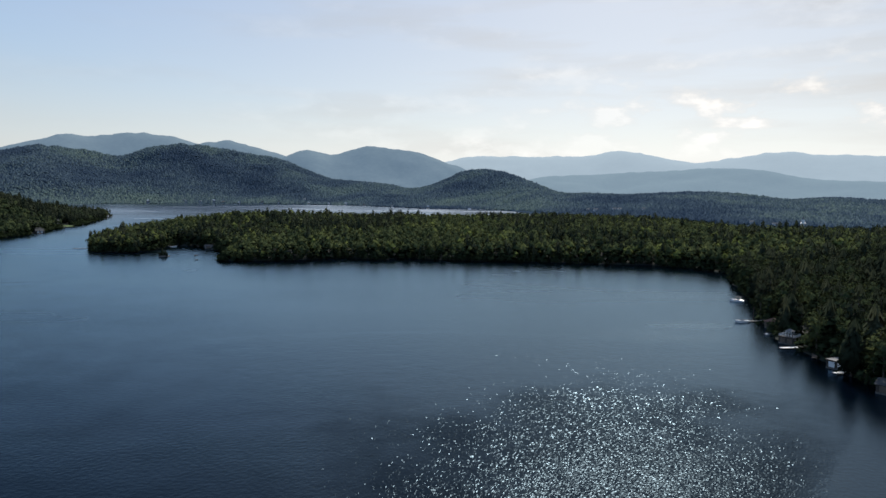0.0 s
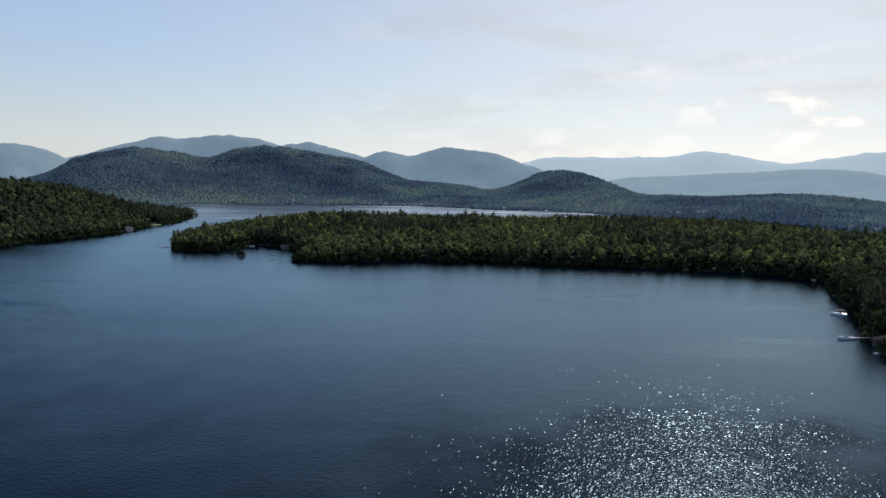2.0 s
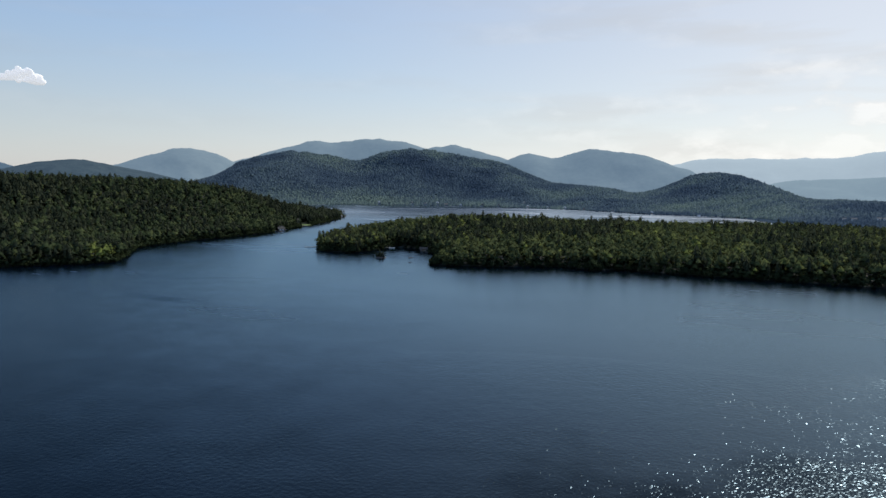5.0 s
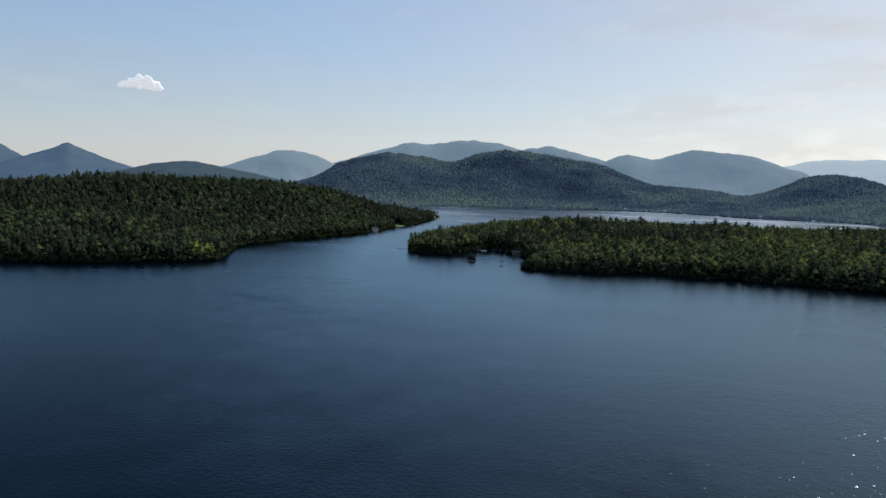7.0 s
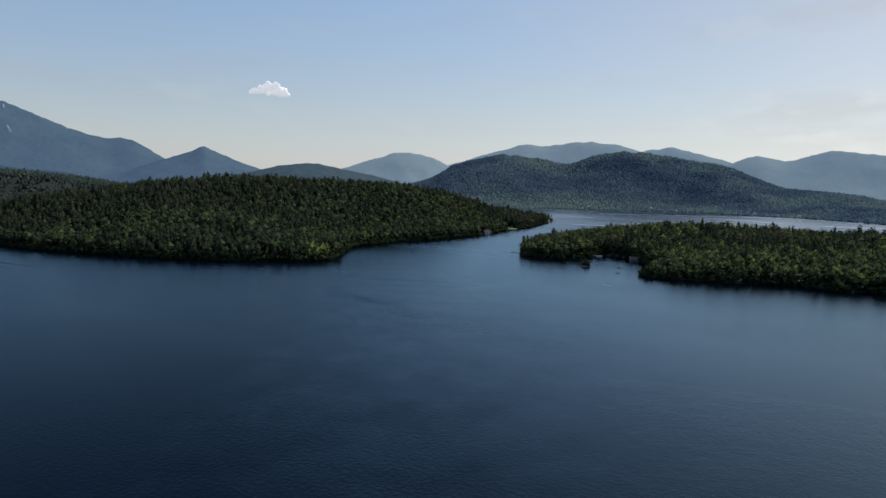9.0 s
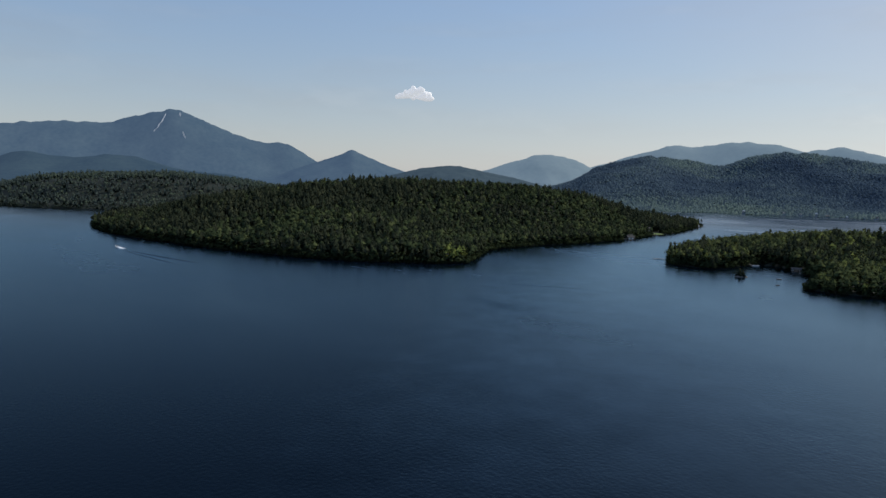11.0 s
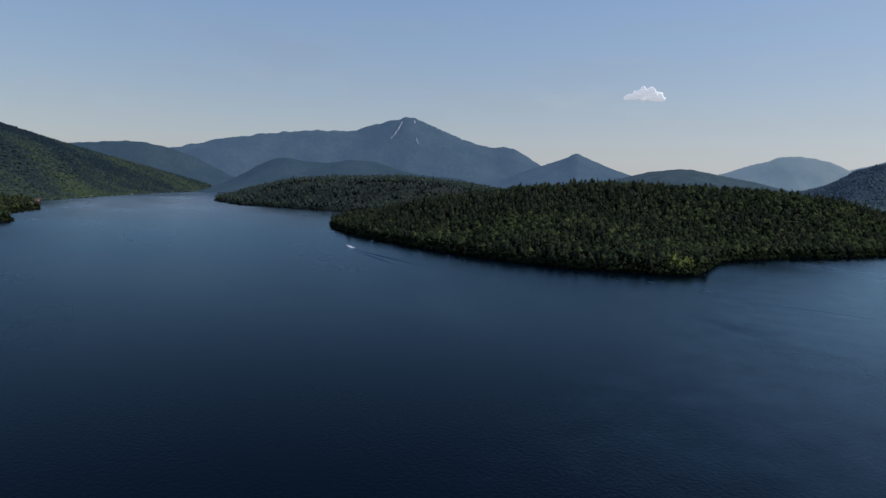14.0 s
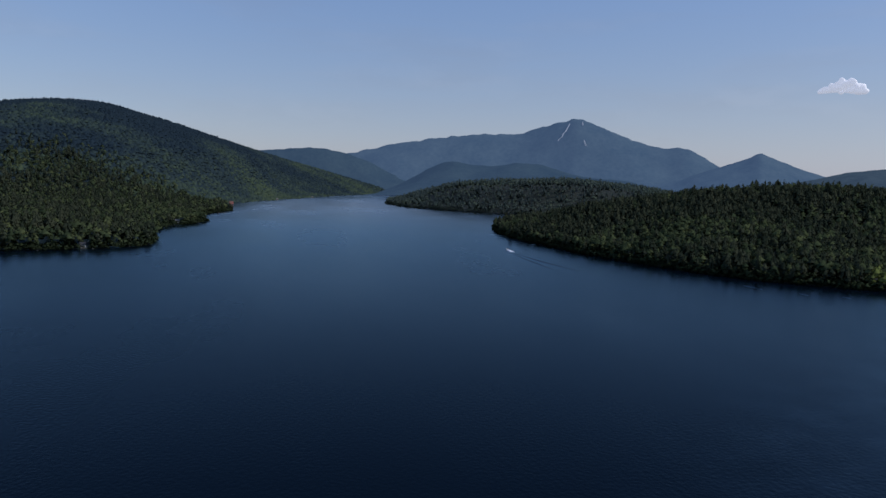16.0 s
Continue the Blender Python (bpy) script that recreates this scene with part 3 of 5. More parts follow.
# bearing, distance of the cottages across the water; and of the village behind the peninsula
FAR_HOUSES = ((-18.5, 2632, 14), (-19.2, 2655, 9), (-21.3, 2650, 10), (-11.8, 2480, 9), (-12.1, 2600, 9), (-8.8, 2400, 10),
              (-15.5, 2600, 8), (-24.0, 2672, 9), (-5.0, 2215, 8), (1.5, 1990, 9), (-14.2, 2570, 7), (-17.3, 2610, 7), (-7.3, 2320, 8), (-10.2, 2420, 7), (-20.2, 2640, 8), (-2.0, 2070, 7))
WOOD_EDGE = [(-44, 2500), (-30, 2600), (-26.3, 2660), (-22, 2620), (-16, 2590), (-11.5, 2440), (-6.2, 2246), (-2.8, 2060), (4.2, 1932), (8, 1640), (12, 1440), (16, 1400), (21, 1330), (24, 1280), (28, 1260), (38, 1250)]
VILLAGE = ((11.3, 1630, 12, 9.5), (11.9, 1620, 18, 9), (13.4, 1620, 14, 9), (13.8, 1615, 16, 9), (15.7, 1600, 12, 8.5), (23.8, 1330, 12, 9),
           (25.5, 1290, 20, 7.0), (27.35, 1285, 10, 8))


def clear(x, y):
    out = np.zeros(np.shape(x), bool)
    for cx, cy, hw, hd in CLEARINGS:
        out |= (np.abs(x - cx) < hw) & (np.abs(y - cy) < hd)
    return out


def conifer_shape(rng, tiers, blades):
    """A unit spruce: a thin core and drooping boughs in uneven tiers."""
    v, t = [], []
    n = 5
    for k in range(n):
        a = 2 * math.pi * k / n
        v.append((0.1 * math.cos(a), 0.1 * math.sin(a), 0.1))
    v.append((0, 0, 0.97))
    t += [(k, (k + 1) % n, n) for k in range(n)]
    for j in range(tiers):
        z = 0.12 + 0.8 * (j / tiers)
        r = 0.25 * (1 - z) ** 0.7 + 0.02
        for k in range(blades):
            a = 2 * math.pi * (k + rng.uniform(-0.35, 0.35)) / blades + j
            rr = r * rng.uniform(0.65, 1.25)
            w = 0.8 * 2 * math.pi / blades
            i = len(v)
            v.append((0.2 * rr * math.cos(a), 0.2 * rr * math.sin(a), z + rng.uniform(0.1, 0.2)))
            for s in (-0.5, 0.5):
                v.append((rr * math.cos(a + s * w), rr * math.sin(a + s * w), z + rng.uniform(-0.06, 0.03)))
            t.append((i, i + 1, i + 2))
    return np.array(v), np.array(t)


def ball_points(rng, n):
    p = rng.normal(size=(n, 3))
    return p / np.linalg.norm(p, axis=1)[:, None]


def leafy_shape(rng, lobes, leaves, size, core=1.0):
    """A unit broadleaf tree: lobes of a crown, each set with tilted sprays of leaves."""
    v, t = [], []
    oct_f = [(0, 2, 4), (2, 1, 4), (1, 3, 4), (3, 0, 4)]
    oct_v = np.array([(1, 0, 0), (-1, 0, 0), (0, 1, 0), (0, -1, 0), (0, 0, 1), (0, 0, -1)], float)
    centres = []
    for k in range(lobes):
        a, h = rng.uniform(0, 2 * math.pi), rng.uniform(0.24, 0.8)
        d = 0.15 * math.sin(math.pi * (h - 0.1) / 0.9) * rng.uniform(0.4, 1.2) if k else 0
        centres.append((d * math.cos(a), d * math.sin(a), h if k else 0.6, rng.uniform(0.11, 0.16) if k else 0.19))
    for cx, cy, cz, r in centres:
        i = len(v)
        jig = rng.uniform(0.7, 1.1, size=(6, 1)) * r * core
        v += [tuple(p) for p in oct_v * jig * (0.9, 0.9, 1.1) + (cx, cy, cz - 0.02)]
        t += [(a + i, b + i, c + i) for a, b, c in oct_f]
    for k in range(leaves):
        cx, cy, cz, r = centres[k % len(centres)]
        n = ball_points(rng, 1)[0]
        n[2] = abs(n[2]) if rng.uniform() < 0.7 else n[2]
        c = np.array((cx, cy, cz)) + n * r * rng.uniform(0.85, 1.25) * (1, 1, 1.15)
        i = len(v)
        e = rng.normal(size=(3, 3)) * size
        e -= e.mean(0)
        e -= np.outer(e @ n, n) * 0.6
        v += [tuple(c + q) for q in e]
        t.append((i, i + 1, i + 2))
    return np.array(v), np.array(t)


def clump_shape(rng):
    """A far crown: an uneven cone of five faces."""
    n = 5
    v = [(0.5 * math.cos(2 * math.pi * k / n) * rng.uniform(0.7, 1.2), 0.5 * math.sin(2 * math.pi * k / n) * rng.uniform(0.7, 1.2), rng.uniform(-0.15, 0.2)) for k in range(n)]
    v.append((rng.uniform(-0.25, 0.25), rng.uniform(-0.25, 0.25), rng.uniform(0.4, 0.85)))
    return np.array(v), np.array([(k, (k + 1) % n, n) for k in range(n)])


def spread(coast, height, gap, rng, keep=None, margin=2.0):
    """Tree places over a piece of land: jittered, ever so often a gap."""
    lo, hi = coast.min(0), coast.max(0)
    gx, gy = np.meshgrid(np.arange(lo[0], hi[0], gap), np.arange(lo[1], hi[1], gap), indexing="ij")
    x, y = gx.ravel(), gy.ravel()
    x, y = x + rng.uniform(-0.5, 0.5, x.shape) * gap, y + rng.uniform(-0.5, 0.5, x.shape) * gap
    if keep is not None:
        k = keep(x, y)
        x, y = x[k], y[k]
    d = inland(x, y, coast)
    k = d > margin
    x, y, d = x[k], y[k], d[k]
    return x, y, height(x, y, d), d


def plant(name, shapes, x, y, z, tall, wide, mat, label, rng, tone, soft=False):
    """Many trees as one mesh."""
    vs, ts, tn, ns, base = [], [], [], [], 0
    pick = rng.integers(0, len(shapes), len(x))
    for j, (sv, st) in enumerate(shapes):
        k = np.nonzero(pick == j)[0]
        if not len(k):
            continue
        a = rng.uniform(0, 2 * np.pi, len(k))
        c, s = np.cos(a)[:, None], np.sin(a)[:, None]
        w = (tall[k] * wide[k])[:, None]
        vx = (sv[:, 0] * c - sv[:, 1] * s) * w + x[k][:, None]
        vy = (sv[:, 0] * s + sv[:, 1] * c) * w + y[k][:, None]
        vz = sv[:, 2] * tall[k][:, None] + z[k][:, None] - 0.3
        vs.append(np.stack([vx, vy, vz], 2).reshape(-1, 3))
        ts.append((st[None] + (base + np.arange(len(k)) * len(sv))[:, None, None]).reshape(-1, 3))
        tn.append(np.repeat(tone[k], len(sv)))
        if soft in ("crown", "dome"):
            cn_ = crown_normals(sv) if soft == "crown" else sv * (1.0, 1.0, 0.0) + (0.0, 0.0, 0.5)
            ns.append(np.stack([cn_[:, 0] * c - cn_[:, 1] * s, cn_[:, 0] * s + cn_[:, 1] * c, np.repeat(cn_[None, :, 2], len(k), 0)], 2).reshape(-1, 3))
        base += len(k) * len(sv)
    me = mesh_from(name, np.concatenate(vs), np.concatenate(ts), mat, np.concatenate(tn), bool(soft), np.concatenate(ns) if ns else None)
    return tagged(new(name, me), label, "trees", kind="stuff")


def forest(where, coast, height, gap, seed, fir_share, lod, keep=None, tall=(14.5, 23.5), stock=(), sunlit_patch=None, tone_shift=0.0, mats=(CONIFER, LEAVES), lofty=None, young=None):
    """Mixed woodland: spruces, fuller pines and broadleaf trees; trees in the stretch `stock` are left out and returned."""
    rng = np.random.default_rng(seed)
    x, y, z, d = spread(coast, height, gap, rng, keep, margin=-0.5)
    z = np.maximum(z, 0.3)
    stand = fbm(x, y, 110, 3, seed) * 1.1
    fir = rng.uniform(size=len(x)) < np.clip(fir_share + stand, 0.05, 0.95)
    pine = fir & (rng.uniform(size=len(x)) < 0.6)
    h = rng.uniform(*tall, len(x)) * (0.86 + 0.14 * smooth(d / 20))
    # a stand's lighter or shaded look is put into its leaf tone
    tone = rng.uniform(size=len(x)) + tone_shift * ~fir
    # yellow-green crowns at the island point: their sunlit brightness is put into the tone
    if sunlit_patch is not None:
        sunlit = bell(x, y, *sunlit_patch) > 0.4
        fir, pine, tone = fir & ~sunlit, pine & ~sunlit, np.where(sunlit, 1.25 + 0.3 * tone, tone)
    if lofty is not None:
        clump = bell(x, y, *lofty)
        h, fir, pine = h * (1 + 0.5 * clump), fir | (clump > 0.4), pine | (clump > 0.4)
    if young is not None:
        h = h * (1 - 0.6 * bell(x, y, *young))
    near = np.zeros(len(x), bool)
    if stock:
        near = (x > stock[0]) & (x < stock[2]) & (y > stock[1]) & (y < stock[3]) & (d < stock[4])
        near &= np.cumsum(near) <= 300
    spruce = fir & ~pine & ~near
    firs = [conifer_shape(rng, *lod[0]) for _ in range(8)]
    leafy = [leafy_shape(rng, *lod[1]) for _ in range(8)]
    plant("spruce_forest", firs, x[spruce], y[spruce], z[spruce], h[spruce] * np.where(rng.uniform(size=spruce.sum()) < 0.15, 1.15, 0.98), rng.uniform(0.8, 1.2, spruce.sum()), mats[0],
          "dense dark green spruce trees on " + where, rng, tone[spruce], "crown")
    pine_far, broad = pine & ~near, ~fir & ~near
    plant("pine_forest", leafy, x[pine_far], y[pine_far], z[pine_far], h[pine_far] * 1.02, rng.uniform(0.52, 0.8, pine_far.sum()), mats[0],
          "dense dark green pine trees on " + where, rng, tone[pine_far], "crown")
    plant("broadleaf_forest", leafy, x[broad], y[broad], z[broad], h[broad] * 0.93, rng.uniform(0.8, 1.35, broad.sum()), mats[1],
          "dense mid green broadleaf trees on " + where, rng, tone[broad], "crown")
    return [(a, b, c, e, f, p) for a, b, c, e, f, p in zip(x[near], y[near], z[near], h[near], fir[near], pine[near])]


def near_shore(x, y):
    return (x > 100) & (y < 480)


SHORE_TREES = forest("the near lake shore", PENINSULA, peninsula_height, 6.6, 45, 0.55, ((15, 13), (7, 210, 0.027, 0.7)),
                     keep=lambda x, y: near_shore(x, y) & (y > 150) & (x < 0.64 * y + 50) & ~clear(x, y), stock=(125, 205, 230, 480, 45), tone_shift=-0.15)
forest("the low peninsula", PENINSULA, peninsula_height, 6.6, 41, 0.24, ((6, 6), (5, 40, 0.046)),
       keep=lambda x, y: ~near_shore(x, y) & (x < 0.64 * y + 50) & ~clear(x, y), tone_shift=0.28, lofty=(-84, 1066, 26, 26), young=(-200, 598, 26, 20))
forest("the hilly island", ISLAND, island_height, 6.6, 42, 0.62, ((6, 6), (5, 36, 0.044)), keep=lambda x, y: ~clear(x, y) & (x < 900 - y) & (y - 560 < 1.7 * (x + 1290)), sunlit_patch=(-458, 497, 17, 17), tone_shift=-0.15)


def west_near(x, y):
    """Trees told apart close by give way to a closed canopy further up the slope."""
    u = np.maximum((-x - 1350) / 500, (-y - 300) / 330)
    return lattice(np.floor(x), np.floor(y), 3) > u


forest("the west shore", WEST_COAST, west_height, 8.2, 43, 0.35, ((5, 5), (4, 22, 0.06)), keep=lambda x, y: west_near(x, y) & (y > -640) & (x > -1860) & ~clear(x, y))
forest("the far island", FAR_ISLAND, far_island_height, 10.5, 44, 0.5, ((4, 5), (3, 8, 0.08)), mats=(HAZED_FIR, HAZED_LEAVES))


def shrubs(coast, height, keep, seed, where, dense=34, wide=1.0, mat=LEAVES):
    """Low bushes crowding the waterline."""
    rng = np.random.default_rng(seed)
    c = coast[[bool(keep(*p)) for p in coast]]
    n = len(c) * dense
    p = c[rng.integers(0, len(c), n)] + rng.uniform(-8, 8, (n, 2)) * wide
    d = inland(p[:, 0], p[:, 1], coast)
    k = (d > -1.6) & (d < 9) & ~clear(p[:, 0], p[:, 1])
    x, y = p[k].T
    z = np.maximum(height(x, y, d[k]), 0.0) - 0.4
    tall = rng.uniform(3.0, 8.5, len(x)) + 0.5 * np.clip(d[k], 0, 9)
    plant("shore_bushes", [leafy_shape(rng, 3, 18, 0.1) for _ in range(6)], x, y, z - 0.15 * tall, tall, rng.uniform(1.0, 1.8, len(x)), mat, "dark green bushes crowding the waterline of " + where, rng,
          rng.uniform(-0.2, 0.4, len(x)), "crown")


shrubs(PENINSULA, peninsula_height, lambda x, y: y > 200 and x < 240 and y < 900 and not clear(x, y), 61, "the peninsula")
shrubs(ISLAND, island_height, lambda x, y: not clear(x, y) and (y < 560 or x > -800), 62, "the island")
shrubs(WEST_COAST, west_height, lambda x, y: x > -1700 and y > -300 and x < -640 and not clear(x, y), 63, "the west shore", 50, 1.2)
shrubs(FAR_ISLAND, far_island_height, lambda x, y: y < 800, 64, "the far island", 34, 1.4, HAZED_LEAVES)


def far_forest(name, x, y, z, seed, label, width, mat, bias=0.5):
    rng = np.random.default_rng(seed)
    tone = np.clip(bias + 1.2 * fbm(x, y, 230, 4, seed) + rng.uniform(-0.3, 0.3, len(x)), -0.2, 1.5)
    tall = rng.uniform(7, 13, len(x)) * (1 + 0.25 * (rng.uniform(size=len(x)) < 0.08))
    plant(name, [clump_shape(rng) for _ in range(8)], x, y, z, tall, width / tall * rng.uniform(0.6, 1.35, len(x)), mat, label, rng, tone, "dome")


rng_w = np.random.default_rng(51)
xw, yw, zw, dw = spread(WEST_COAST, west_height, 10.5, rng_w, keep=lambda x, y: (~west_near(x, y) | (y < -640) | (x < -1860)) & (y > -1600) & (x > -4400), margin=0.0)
# tone falls upslope, and again with distance, where it stands in for haze
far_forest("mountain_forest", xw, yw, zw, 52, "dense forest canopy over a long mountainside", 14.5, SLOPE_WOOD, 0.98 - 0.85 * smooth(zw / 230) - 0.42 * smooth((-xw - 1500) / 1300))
daz, dr = 0.17, 8.5
ga, gr = np.meshgrid(np.arange(-43, 37, daz), np.arange(1200, 3650, dr), indexing="ij")
ga, gr = ga.ravel() + rng_w.uniform(-0.5, 0.5, ga.size) * daz, gr.ravel() + rng_w.uniform(-0.5, 0.5, ga.size) * dr
inside = (gr > curve(ga, WOOD_EDGE) - 9) & (gr < curve(ga, FAR_CREST) + 60)
for h_az, h_r, *_ in FAR_HOUSES + VILLAGE:
    inside &= ~((np.abs(ga - h_az) * 0.01745 * h_r < 6) & (gr < h_r + 8) & (gr > h_r - 60))
ga, gr = ga[inside], gr[inside]
far_forest("hillside_forest", gr * np.sin(np.radians(ga)), 30 + gr * np.cos(np.radians(ga)), np.maximum(far_height(ga, gr), 0), 53, "dense mixed forest canopy over far hills", 11.0, HAZED_WOOD, 0.34 + 0.36 * smooth(1 - far_height(ga, gr) / 75) * (1 - 1.3 * smooth((ga - 4) / 9)))

# ---- single trees along the near shore ----
def arrays_part(name, v, t, mat, parent, tone=None, label="", normals=None):
    ob = new(name, mesh_from(name, v, t, mat, tone, normals is not None, normals))
    ob.parent = parent
    if label:
        ob["label"] = label
    return ob


def trunk_mesh(rng, limbs, tall):
    """A tapered trunk with limbs, unit height."""
    v, t = [], []

    def tube(a, b, ra, rb, sides=5):
        a, b = Vector(a), Vector(b)
        q = (b - a).to_track_quat("Z", "Y").to_matrix()
        i = len(v)
        for p, r in ((a, ra), (b, rb)):
            for k in range(sides):
                an = 2 * math.pi * k / sides
                v.append(tuple(p + q @ Vector((r * math.cos(an), r * math.sin(an), 0))))
        for k in range(sides):
            m = (k + 1) % sides
            t.extend([(i + k, i + m, i + sides + k), (i + m, i + sides + m, i + sides + k)])

    tube((0, 0, -0.02), (0.01, 0, 0.5), 0.02, 0.013)
    tube((0.01, 0, 0.5), (0, 0.01, tall), 0.013, 0.003)
    for k in range(limbs):
        z = 0.28 + 0.5 * k / limbs
        a = 2.4 * k + rng.uniform(0, 0.6)
        r = rng.uniform(0.1, 0.2)
        tube((0, 0, z), (r * math.cos(a), r * math.sin(a), z + rng.uniform(0.05, 0.16)), 0.007, 0.002, 4)
    return np.array(v), np.array(t)


def tree_kind(kind, seed):
    rng = np.random.default_rng(seed)
    name, label, mat = {"spruce": ("spruce_tree", "tall dark green spruce tree at the lake shore", CONIFER),
                        "pine": ("pine_tree", "dark green pine tree with uneven crown by the lake", CONIFER),
                        "broad": ("broadleaf_tree", "mid green broadleaf tree with full round crown", LEAVES)}[kind]
    root = tagged(new(name), label, "tree", "trees along the shore")
    v, t = trunk_mesh(rng, 7, 0.9 if kind != "broad" else 0.75)
    arrays_part("trunk", v, t, BARK, root, label="brown bark trunk with limbs")
    if kind == "spruce":
        v, t = conifer_shape(rng, 20, 16)
    else:
        v, t = leafy_shape(rng, 12, 620, 0.019, 0.7)
    if kind == "pine":
        v = v * (0.7, 0.7, 1.05)
    elif kind == "broad":
        v = v * (1.3, 1.3, 0.95)
    arrays_part("crown", v, t, mat, root, np.full(len(v), rng.uniform(0.1, 0.9)), normals=crown_normals(v))
    return root


rng_t = np.random.default_rng(77)
TREE_KINDS = {k: [tree_kind(k, 100 + 10 * n + j) for j in range(5)] for n, k in enumerate(("spruce", "pine", "broad"))}
used_kinds = set()
for tx, ty, tz, th, is_fir, is_pine in SHORE_TREES:
    kind = "pine" if is_pine else "spruce" if is_fir else "broad"
    j = int(rng_t.integers(0, 5))
    m = pose(float(tx), float(ty), float(tz) - 0.2, 0, 0, float(rng_t.uniform(0, 360)))
    if (kind, j) in used_kinds:
        first = TREE_KINDS[kind][j]
        copy_thing(first, m @ Matrix.Scale(float(th) / first.scale[0], 4))
    else:
        used_kinds.add((kind, j))
        TREE_KINDS[kind][j].matrix_basis = m @ Matrix.Scale(float(th), 4)
for k, roots in TREE_KINDS.items():
    for j, root in enumerate(roots):
        if (k, j) not in used_kinds:
            for o in (*root.children_recursive, root):
                bpy.data.objects.remove(o)

# ---- building materials ----
WHITE = surface("white_paint", (0.68, 0.68, 0.66), (0.8, 0.8, 0.78), 0.8, 0.5)
DARK_WOOD = surface("dark_stained_wood", (0.03, 0.022, 0.017), (0.07, 0.05, 0.036), 1.2, 0.8, bump=0.01)
BROWN_WOOD = surface("weathered_brown_wood", (0.09, 0.065, 0.045), (0.17, 0.13, 0.1), 1.0, 0.85, bump=0.01)
GREY_WOOD = surface("grey_dock_planks", (0.2, 0.19, 0.17), (0.36, 0.34, 0.31), 1.0, 0.85, bump=0.01)
GREY_ROOF = surface("grey_roof", (0.11, 0.11, 0.11), (0.22, 0.22, 0.215), 0.7, 0.75)
# far roofs: the sun's brightness on them is put into this pale colour
PALE_ROOF = surface("sunlit_pale_roof", (0.5, 0.51, 0.52), (0.66, 0.66, 0.66), 0.4, 0.5)
RED_ROOF = surface("red_brown_roof", (0.12, 0.055, 0.04), (0.2, 0.1, 0.075), 0.8, 0.8)
DARK_ROOF = surface("dark_shingle_roof", (0.035, 0.035, 0.035), (0.08, 0.078, 0.075), 0.8, 0.85)
RED_WALL = surface("red_wall", (0.26, 0.06, 0.045), (0.36, 0.1, 0.07), 0.8, 0.75)
TAN_WALL = surface("tan_wall", (0.36, 0.31, 0.24), (0.5, 0.44, 0.35), 0.8, 0.75)
ROCK = surface("shore_rock", (0.06, 0.058, 0.052), (0.16, 0.15, 0.135), 0.7, 0.9, bump=0.08)
GRASS = surface("lawn_grass", (0.07, 0.12, 0.02), (0.13, 0.2, 0.035), 0.25, 0.9, bump=0.03)
HULL = surface("white_gelcoat", (0.74, 0.74, 0.73), (0.82, 0.82, 0.81), 0.5, 0.25)
BLUE_CANVAS = surface("dark_canvas", (0.03, 0.035, 0.05), (0.06, 0.065, 0.085), 1.5, 0.8)
FOAM = surface("white_foam", (0.72, 0.75, 0.78), (0.92, 0.93, 0.94), 1.1, 0.9, bump=0.05)
PALE_ROCK = surface("bare_slide_rock", (0.4, 0.43, 0.46), (0.58, 0.6, 0.62), 0.02, 0.9)
GLASS, _, _, glass_b = material("window_glass", 0.06)
glass_b.inputs["Base Color"].default_value = (0.03, 0.035, 0.04, 1)
METAL, _, _, metal_b = material("galvanised_steel", 0.4, 0.9)
metal_b.inputs["Base Color"].default_value = (0.5, 0.5, 0.5, 1)


# ---- solid shapes ----
def box(bm, lo, hi, bevel=0.0):
    v = [bm.verts.new((x, y, z)) for x in (lo[0], hi[0]) for y in (lo[1], hi[1]) for z in (lo[2], hi[2])]
    f = [bm.faces.new([v[i] for i in q]) for q in ((0, 1, 3, 2), (4, 6, 7, 5), (0, 4, 5, 1), (2, 3, 7, 6), (0, 2, 6, 4), (1, 5, 7, 3))]
    if bevel:
        bmesh.ops.bevel(bm, geom=list({e for q in f for e in q.edges}), offset=bevel, segments=1, affect="EDGES")
    return bm


def slab(lo, hi, bevel=0.02):
    return box(bmesh.new(), lo, hi, bevel)


def rod(a, b, r, sides=8):
    bm = bmesh.new()
    a, b = Vector(a), Vector(b)
    m = Matrix.Translation((a + b) / 2) @ (b - a).to_track_quat("Z", "Y").to_matrix().to_4x4()
    bmesh.ops.create_cone(bm, cap_ends=True, segments=sides, radius1=r, radius2=r, depth=(b - a).length, matrix=m)
    return bm


def gable(w, d, z, rise, over=0.5, thick=0.18):
    """A gable roof of two thick slopes, ridge along x."""
    bm = bmesh.new()
    x0, x1 = -w / 2 - over, w / 2 + over
    k = rise / (d / 2)
    for s in (-1, 1):
        y1 = s * (d / 2 + over)
        low = z - over * k
        top = [(x0, 0, z + rise), (x1, 0, z + rise), (x1, y1, low), (x0, y1, low)]
        v = [bm.verts.new((x, y, zz + t)) for t in (thick, 0) for x, y, zz in top]
        for q in ((0, 1, 2, 3), (7, 6, 5, 4), (0, 4, 5, 1), (1, 5, 6, 2), (2, 6, 7, 3), (3, 7, 4, 0)):
            bm.faces.new([v[i] for i in q])
    bmesh.ops.recalc_face_normals(bm, faces=bm.faces)
    return bm


